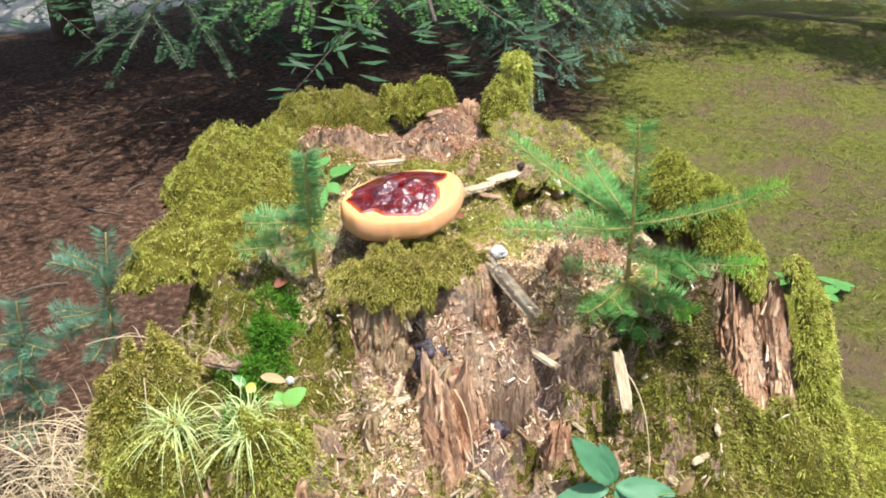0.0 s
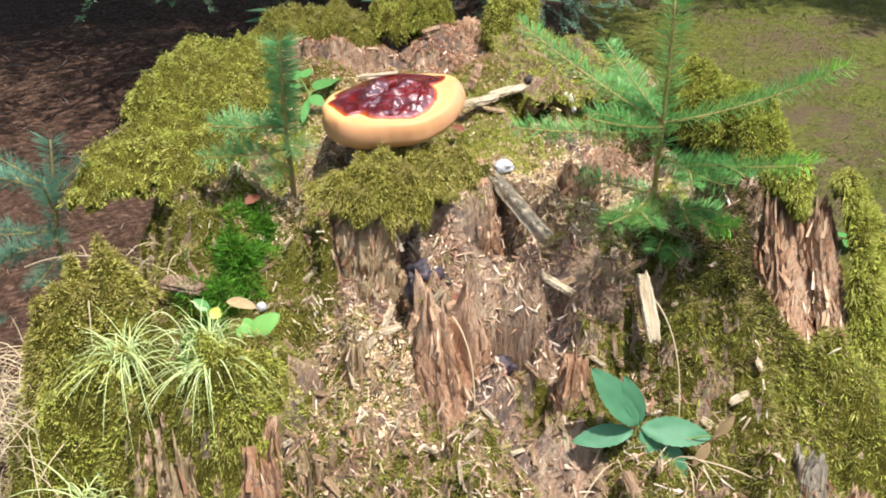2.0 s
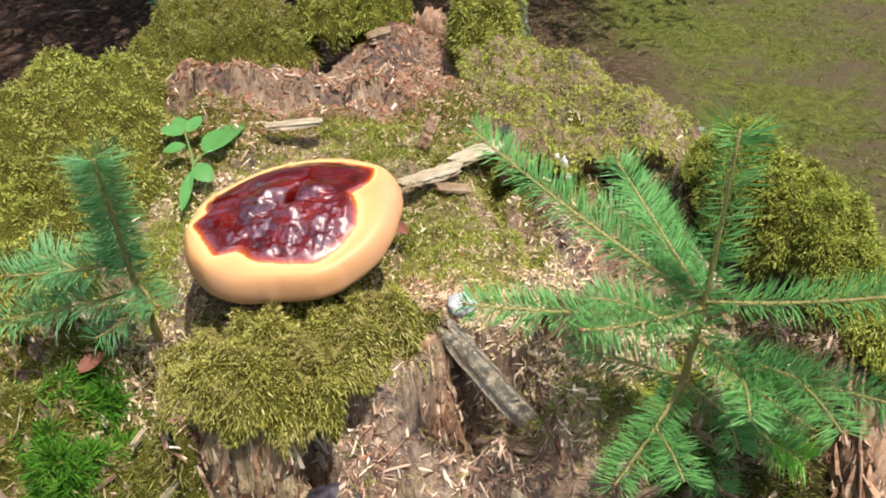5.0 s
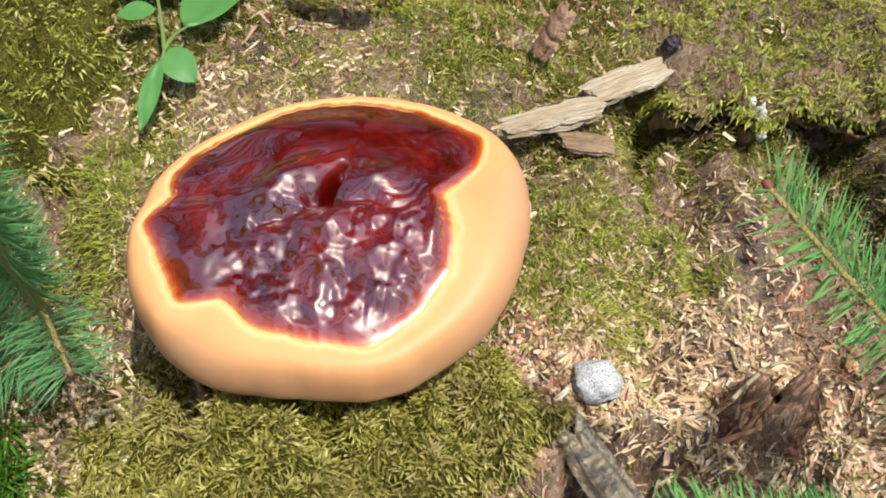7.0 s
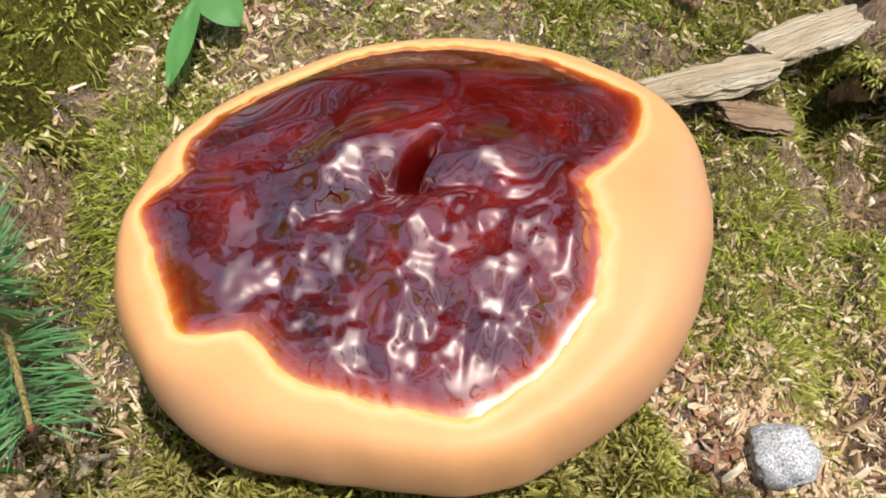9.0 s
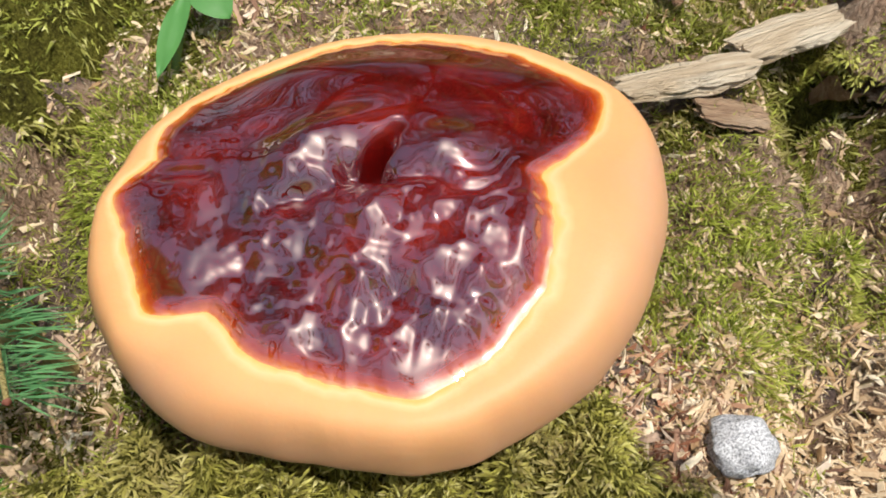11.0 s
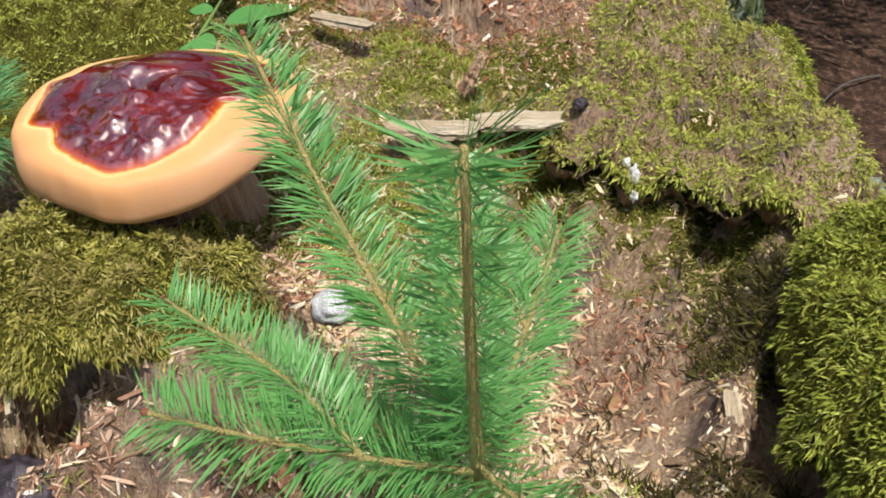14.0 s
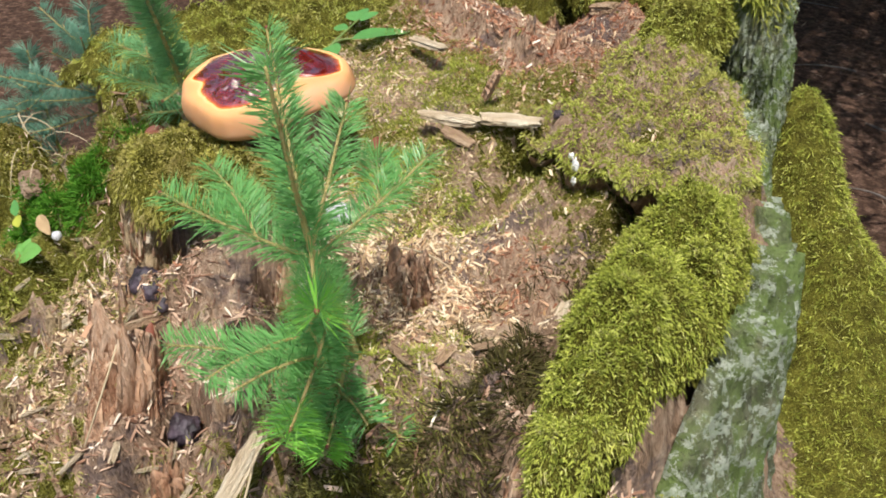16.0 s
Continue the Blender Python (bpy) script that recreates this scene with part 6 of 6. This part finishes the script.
fir_seedling((0.336, 1.405, 0.40), [(0.336, 1.405, 0.39), (0.329, 1.382, 0.51), (0.324, 1.353, 0.614), (0.321, 1.342, 0.70), (0.318, 1.332, 0.792)],
             [((0.324, 1.352, 0.616), (0.122, 1.436, 0.742), 0.012, [], False), ((0.324, 1.352, 0.606), (0.116, 1.358, 0.610), 0.010, [], False), ((0.324, 1.352, 0.618), (0.252, 1.443, 0.708), 0.0, [], False),
              ((0.324, 1.352, 0.610), (0.285, 1.512, 0.643), 0.008, [(0.55, -1)], False), ((0.324, 1.352, 0.612), (0.206, 1.272, 0.652), 0.010, [(0.45, 1)], False), ((0.324, 1.352, 0.618), (0.503, 1.255, 0.713), 0.018, [], True),
              ((0.327, 1.37, 0.56), (0.476, 1.240, 0.597), 0.014, [(0.5, 1)], True), ((0.329, 1.38, 0.50), (0.412, 1.302, 0.482), 0.010, [(0.5, -1), (0.4, 1)], True), ((0.329, 1.38, 0.50), (0.240, 1.238, 0.515), 0.012, [(0.5, -1)], False),
              ((0.329, 1.385, 0.50), (0.223, 1.423, 0.512), 0.006, [], False), ((0.331, 1.39, 0.45), (0.357, 1.300, 0.432), 0.006, [(0.5, 1)], False), ((0.326, 1.365, 0.57), (0.395, 1.262, 0.560), 0.010, [(0.5, 1), (0.4, -1)], False), ((0.331, 1.395, 0.44), (0.41, 1.38, 0.440), 0.004, [], False)],
             "young green fir seedling rooted in the rotten stump", 0.032, 1, leader=0.8)
fir_seedling((-0.236, 1.50, 0.46), [(-0.236, 1.50, 0.45), (-0.234, 1.475, 0.55), (-0.228, 1.455, 0.64), (-0.222, 1.436, 0.715)],
             [((-0.234, 1.475, 0.575), (-0.335, 1.425, 0.592), 0.006, [(0.5, 1)], False), ((-0.235, 1.48, 0.535), (-0.352, 1.415, 0.545), 0.008, [(0.45, 1)], False), ((-0.234, 1.478, 0.56), (-0.285, 1.52, 0.575), 0.004, [], False), ((-0.234, 1.478, 0.55), (-0.195, 1.43, 0.55), 0.004, [], False), ((-0.235, 1.485, 0.51), (-0.275, 1.44, 0.50), 0.004, [], False)],
             "slender green fir seedling beside the bracket fungus", 0.035, 2, M_NEEDLE_SOFT, leader=2.8)
fir_seedling((-0.64, 1.46, 0.28), [(-0.64, 1.46, 0.26), (-0.63, 1.47, 0.42), (-0.615, 1.48, 0.55)],
             [((-0.63, 1.465, 0.48), (-0.68, 1.42, 0.55), 0.0, [], False), ((-0.63, 1.465, 0.46), (-0.55, 1.44, 0.53), 0.0, [], False), ((-0.632, 1.465, 0.40), (-0.66, 1.34, 0.45), 0.005, [(0.5, 1)], False), ((-0.632, 1.465, 0.39), (-0.58, 1.36, 0.43), 0.005, [], False), ((-0.63, 1.465, 0.44), (-0.60, 1.40, 0.50), 0.0, [], False), ((-0.63, 1.465, 0.47), (-0.72, 1.46, 0.50), 0.0, [(0.5, 1)], False), ((-0.632, 1.465, 0.38), (-0.73, 1.41, 0.37), 0.006, [(0.5, 1), (0.5, -1)], False), ((-0.632, 1.465, 0.36), (-0.62, 1.34, 0.36), 0.006, [], False)],
             "bluish-green fir seedling beyond the moss shelf", 0.030, 3, M_NEEDLE_BLUE)
fir_seedling((-0.80, 1.42, 0.1), [(-0.80, 1.42, 0.06), (-0.785, 1.41, 0.28), (-0.768, 1.40, 0.45)],
             [((-0.785, 1.41, 0.36), (-0.70, 1.36, 0.37), 0.005, [(0.5, 1)], False), ((-0.785, 1.41, 0.35), (-0.86, 1.34, 0.40), 0.0, [], False), ((-0.79, 1.41, 0.28), (-0.72, 1.33, 0.27), 0.008, [(0.5, -1)], False), ((-0.79, 1.41, 0.26), (-0.88, 1.36, 0.26), 0.006, [], False), ((-0.78, 1.41, 0.38), (-0.77, 1.33, 0.42), 0.0, [], False), ((-0.795, 1.415, 0.2), (-0.77, 1.30, 0.20), 0.006, [], False), ((-0.79, 1.41, 0.30), (-0.82, 1.29, 0.31), 0.004, [(0.5, 1), (0.5, -1)], False), ((-0.79, 1.41, 0.33), (-0.74, 1.31, 0.35), 0.0, [(0.5, 1)], False), ((-0.795, 1.41, 0.22), (-0.86, 1.27, 0.20), 0.006, [(0.5, 1)], False)],
             "bluish-green fir seedling among dry grass", 0.032, 4, M_NEEDLE_BLUE)


# ---- conifers behind, and unseen ones added round about ----
def fir_branch(start, tip, sag, r, needle, density, fan=6, reach=0.42):
    """A flat drooping spray: a limb with side twigs, and their needles."""
    start, tip = np.array(start, float), np.array(tip, float)
    c = bezier(start, (start + tip) / 2 + np.array([0, 0, sag]), tip, 14)
    ln = np.linalg.norm(tip - start)
    ax = (tip - start) / ln
    sd = unit(np.cross(ax, [0, 0, 1.0]))
    wood = [tube(c[::2], np.linspace(0.007, 0.002, 7) * max(ln, 0.6), 5)]
    lines = [c[4:]]
    for k in range(fan):
        pos = 0.25 + 0.7 * (k + 0.5) / fan
        b = c[int(pos * 13)]
        for way in (-1, 1):
            size = ln * reach * (1.1 - pos * 0.8) * r.uniform(0.7, 1.15)
            e = b + (ax * 0.7 + sd * way * 0.75) * size + np.array([0, 0, -0.25 * size + 0.05 * r.normal() * size])
            line = bezier(b, (b + e) / 2 + np.array([0, 0, 0.06 * size]), e, 7)
            wood.append(tube(line[::2], np.linspace(0.004, 0.0015, 4), 3))
            lines.append(line)
            for way2 in (-1, 1):
                if size > 0.12:
                    b2 = line[3]
                    e2 = b2 + (unit(line[-1] - line[0]) * 0.7 + np.cross(unit(line[-1] - line[0]), [0, 0, 1.0]) * way2 * 0.6) * size * 0.45 + np.array([0, 0, -0.08 * size])
                    lines.append(bezier(b2, (b2 + e2) / 2, e2, 5))
    sprays = [needle_spray(x, max(6, int(np.linalg.norm(x[-1] - x[0]) * density)), needle, r, 0.7, width=needle * (0.27 if needle > 0.115 else 0.15)) for x in lines]
    return join_np(wood), join_np(sprays)


def fir_tree(at, height, label, limbs, own_limbs, seed, low=0.9, spread=1.9, needles=M_NEEDLE_SHADE):
    """A conifer: tapered trunk, one crown of drooping limbs, and the listed limbs (near low ones and unseen high ones)
    as parts of their own.
    """
    r = np.random.default_rng(seed)
    root = thing("fir_tree", label, "tree", at)
    o = np.array(at)
    n_lev = 14
    zz = np.linspace(-0.1, height, n_lev)
    line = np.stack([0.04 * r.normal(size=n_lev).cumsum() * 0.3, 0.04 * r.normal(size=n_lev).cumsum() * 0.3, zz], -1)
    v, f = tube(line, np.linspace(0.16, 0.02, n_lev), 14)
    part("trunk", mesh_np("trunk", v, f), M_BARK, root)
    woods, sprays = [], []
    for k in range(limbs):
        h = low + (height - low - 0.3) * (k + r.random()) / limbs
        a = k * 2.4 + r.normal() * 0.3
        ln = spread * (1 - (h - low) / (height - low)) ** 0.8 * r.uniform(0.75, 1.1) + 0.25
        s = np.array([0, 0, h])
        e = s + np.array([math.cos(a) * ln, math.sin(a) * ln, -0.32 * ln + 0.1 * r.normal()])
        w, n2 = fir_branch(s, e, 0.12 * ln, r, 0.11, 40, 5)
        woods.append(w)
        sprays.append(n2)
    v, f = join_np(woods)
    limb = part("branchwork", mesh_np("branchwork", v, f), M_TWIG_DEAD, root)
    v, f = join_np(sprays)
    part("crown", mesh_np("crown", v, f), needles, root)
    for start, tip, sag, mat, needle, density in own_limbs:
        w, n2 = fir_branch(np.array(start) - o, np.array(tip) - o, sag, r, needle, density, 8)
        b = part("limb", mesh_np("limb", *w), M_TWIG_DEAD, root)
        part("needles", mesh_np("needles", *n2), mat, b)
    return root


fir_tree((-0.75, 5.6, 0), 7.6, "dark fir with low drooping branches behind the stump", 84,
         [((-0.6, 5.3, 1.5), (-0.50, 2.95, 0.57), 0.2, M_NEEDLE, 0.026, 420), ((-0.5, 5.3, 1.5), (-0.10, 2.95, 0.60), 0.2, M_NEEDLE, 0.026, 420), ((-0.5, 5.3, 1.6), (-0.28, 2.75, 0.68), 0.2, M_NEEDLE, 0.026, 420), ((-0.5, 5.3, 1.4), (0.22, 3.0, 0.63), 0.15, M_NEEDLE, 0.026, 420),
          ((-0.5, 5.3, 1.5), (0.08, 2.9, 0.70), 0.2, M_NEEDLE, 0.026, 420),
          ((-0.8, 5.3, 1.4), (-1.25, 3.05, 0.42), 0.2, M_NEEDLE_SHADE, 0.026, 500), ((-0.8, 5.3, 1.3), (-0.95, 3.2, 0.62), 0.2, M_NEEDLE_SHADE, 0.026, 380), ((-0.8, 5.3, 1.4), (-1.55, 3.2, 0.60), 0.15, M_NEEDLE_SHADE, 0.026, 380),
          ((-0.8, 5.3, 1.4), (-1.40, 3.4, 0.70), 0.15, M_NEEDLE_SHADE, 0.026, 380), ((-0.8, 5.3, 1.2), (-0.70, 3.7, 0.60), 0.15, M_NEEDLE_SHADE, 0.026, 420), ((-0.8, 5.3, 1.2), (-1.2, 3.9, 0.55), 0.15, M_NEEDLE_SHADE, 0.026, 420),
          *[((-0.75, 5.4, 1.9), (tx, 3.45, tz), 0.2, M_NEEDLE_SHADE, 0.030, 330) for tx, tz in ((-1.0, 0.82), (-0.65, 0.74), (-0.30, 0.78), (0.05, 0.80))],
          # High limbs out of view, added to block the sky mirrored in the crust.
          *[((-0.75, 5.6, 5.4), (tx, 4.3, 4.3 + 0.1 * tx), 0.4, M_NEEDLE_SHADE, 0.12, 150) for tx in (-2.9, -2.2, -1.5, -0.8, -0.2, 0.4, 1.0)]], 5, 1.5, 3.2)
fir_tree((0.30, 5.9, 0), 7.8, "grey-blue conifer with drooping half-bare branches", 44,
         [((0.38, 5.7, 1.0), (0.95, 4.1, 0.40), 0.15, M_NEEDLE_BLUE, 0.022, 380), ((0.38, 5.7, 0.9), (0.66, 3.95, 0.22), 0.15, M_NEEDLE_BLUE, 0.022, 380), ((0.38, 5.7, 0.8), (0.38, 3.9, 0.12), 0.15, M_NEEDLE_BLUE, 0.022, 380), ((0.38, 5.7, 1.1), (1.10, 4.5, 0.55), 0.15, M_NEEDLE_BLUE, 0.022, 320),
          ((0.38, 5.7, 0.7), (0.20, 4.1, 0.15), 0.15, M_NEEDLE_SHADE, 0.022, 380), ((0.38, 5.7, 1.0), (0.55, 4.0, 0.45), 0.15, M_NEEDLE_SHADE, 0.022, 380), ((0.30, 5.7, 0.8), (0.05, 4.3, 0.30), 0.15, M_NEEDLE_SHADE, 0.022, 380), ((0.38, 5.7, 0.8), (0.70, 4.4, 0.45), 0.15, M_NEEDLE_SHADE, 0.022, 380)], 6, 1.2, 2.3)
fir_tree((-2.9, 6.4, 0), 16.0, "dark fir placed for its shade", 70, [((-2.8, 6.2, 1.2), (-2.2, 4.6, 0.50), 0.15, M_NEEDLE_SHADE, 0.026, 380), ((-2.8, 6.2, 1.2), (-2.6, 4.5, 0.45), 0.15, M_NEEDLE_SHADE, 0.026, 380), ((-2.8, 6.2, 1.2), (-1.9, 5.0, 0.55), 0.15, M_NEEDLE_SHADE, 0.026, 380)], 7, 1.0, 2.9)
# Unseen fir, added so that its canopy shades the ground at left.
UNSEEN_SHADE_FIR = fir_tree((-3.3, 3.3, 0), 12.5, "dark fir placed for its shade", 50, [], 8, 1.2, 2.7)
# Unseen copies, added to cut side sky light and darken the crust's reflections.
for k, (tx, ty, turn, size) in enumerate([(-6.0, -0.5, 40, 1.1), (-5.5, 5.5, 170, 1.2), (1.2, 9.5, 20, 1.2), (6.2, 1.8, 75, 1.1), (1.8, -6.6, 200, 1.1), (-3.6, -5.2, 300, 1.1), (6.0, -4.6, 130, 1.2)]):
    tree = copy_thing(UNSEEN_SHADE_FIR, pose(tx, ty, -0.1, 0, 0, turn) @ Matrix.Diagonal((size, size, size, 1)))
fir_tree((3.2, 5.8, 0), 9.0, "bluish spruce at the lawn's edge", 60, [((2.9, 5.5, 1.3), (2.35, 4.55, 0.45), 0.1, M_NEEDLE_BLUE, 0.024, 340), ((2.9, 5.5, 1.2), (2.65, 4.35, 0.35), 0.1, M_NEEDLE_BLUE, 0.024, 340), ((2.9, 5.5, 1.2), (2.1, 5.3, 0.5), 0.1, M_NEEDLE_BLUE, 0.024, 340), ((2.9, 5.6, 1.0), (2.2, 5.0, 0.35), 0.1, M_NEEDLE_BLUE, 0.024, 340)], 9, 0.6, 2.1, M_NEEDLE_BLUE)


# ---- ground cover ----
def cover(name, count, region, keep, length, width, material, label, category, seed, lie):
    r = np.random.default_rng(seed)
    x, y = r.uniform(region[0], region[1], count), r.uniform(region[2], region[3], count)
    ok = (r.random(count) < keep(x, y)) & (stump_height(np.clip(x, -1.14, 1.14), np.clip(y, 0.72, 2.7)) < 0.02)
    x, y = x[ok], y[ok]
    k = len(x)
    p = np.stack([x, y, ground_height(x, y) - 0.002], -1)
    d = unit(np.stack([r.normal(size=k), r.normal(size=k), np.abs(r.normal(size=k)) * (1.2 - lie) + 0.12], -1))
    bend = 0.5 * r.normal(size=(k, 3)) + np.array([0, 0, -0.3])
    v, f = strands(p, d, length * r.uniform(0.5, 1.4, k), width * r.uniform(0.7, 1.3, k), bend, r)
    return tagged(part(name, mesh_np(name, v, f), material), label, category, kind="stuff")


def lawn_zone(x, y):
    return smooth(0.40, 0.62, x - 0.1 * (y - 3.0) + 0.35 * fbm(x, y, 1.1, 3, 61)) * (0.25 + 0.75 * smooth(-0.25, 0.25, fbm(x, y, 1.8, 4, 63)))


cover("lawn_moss", 120000, (0.3, 3.2, 0.9, 6.2), lawn_zone, 0.022, 0.0035, M_LAWN, "short yellow-green mossy lawn with bare patches", "lawn", 81, 0.7)
cover("needle_litter", 42000, (-2.8, 1.0, 0.6, 6.5), lambda x, y: 1 - 0.9 * lawn_zone(x, y), 0.035, 0.0022, M_LITTER, "fallen brown needles and twigs on the shaded ground", "litter", 82, 1.15)
r1 = np.random.default_rng(83)
for k in range(46):
    x, y, a = r1.uniform(-2.4, 0.4), r1.uniform(2.4, 5.2), r1.uniform(0, 6.28)
    ln = r1.uniform(0.08, 0.3)
    z = float(ground_height(x, y))
    v, f = tube(bezier((x, y, z + 0.006), (x + ln * 0.5 * math.cos(a), y + ln * 0.5 * math.sin(a), z + 0.02), (x + ln * math.cos(a + 0.3), y + ln * math.sin(a + 0.3), z + 0.008), 6), np.linspace(0.004, 0.002, 6), 5)
    tagged(part("fallen_twig", mesh_np("fallen_twig", v, f), M_TWIG_DEAD), "grey dead twig lying on the needle litter", "twig", "fallen twigs")
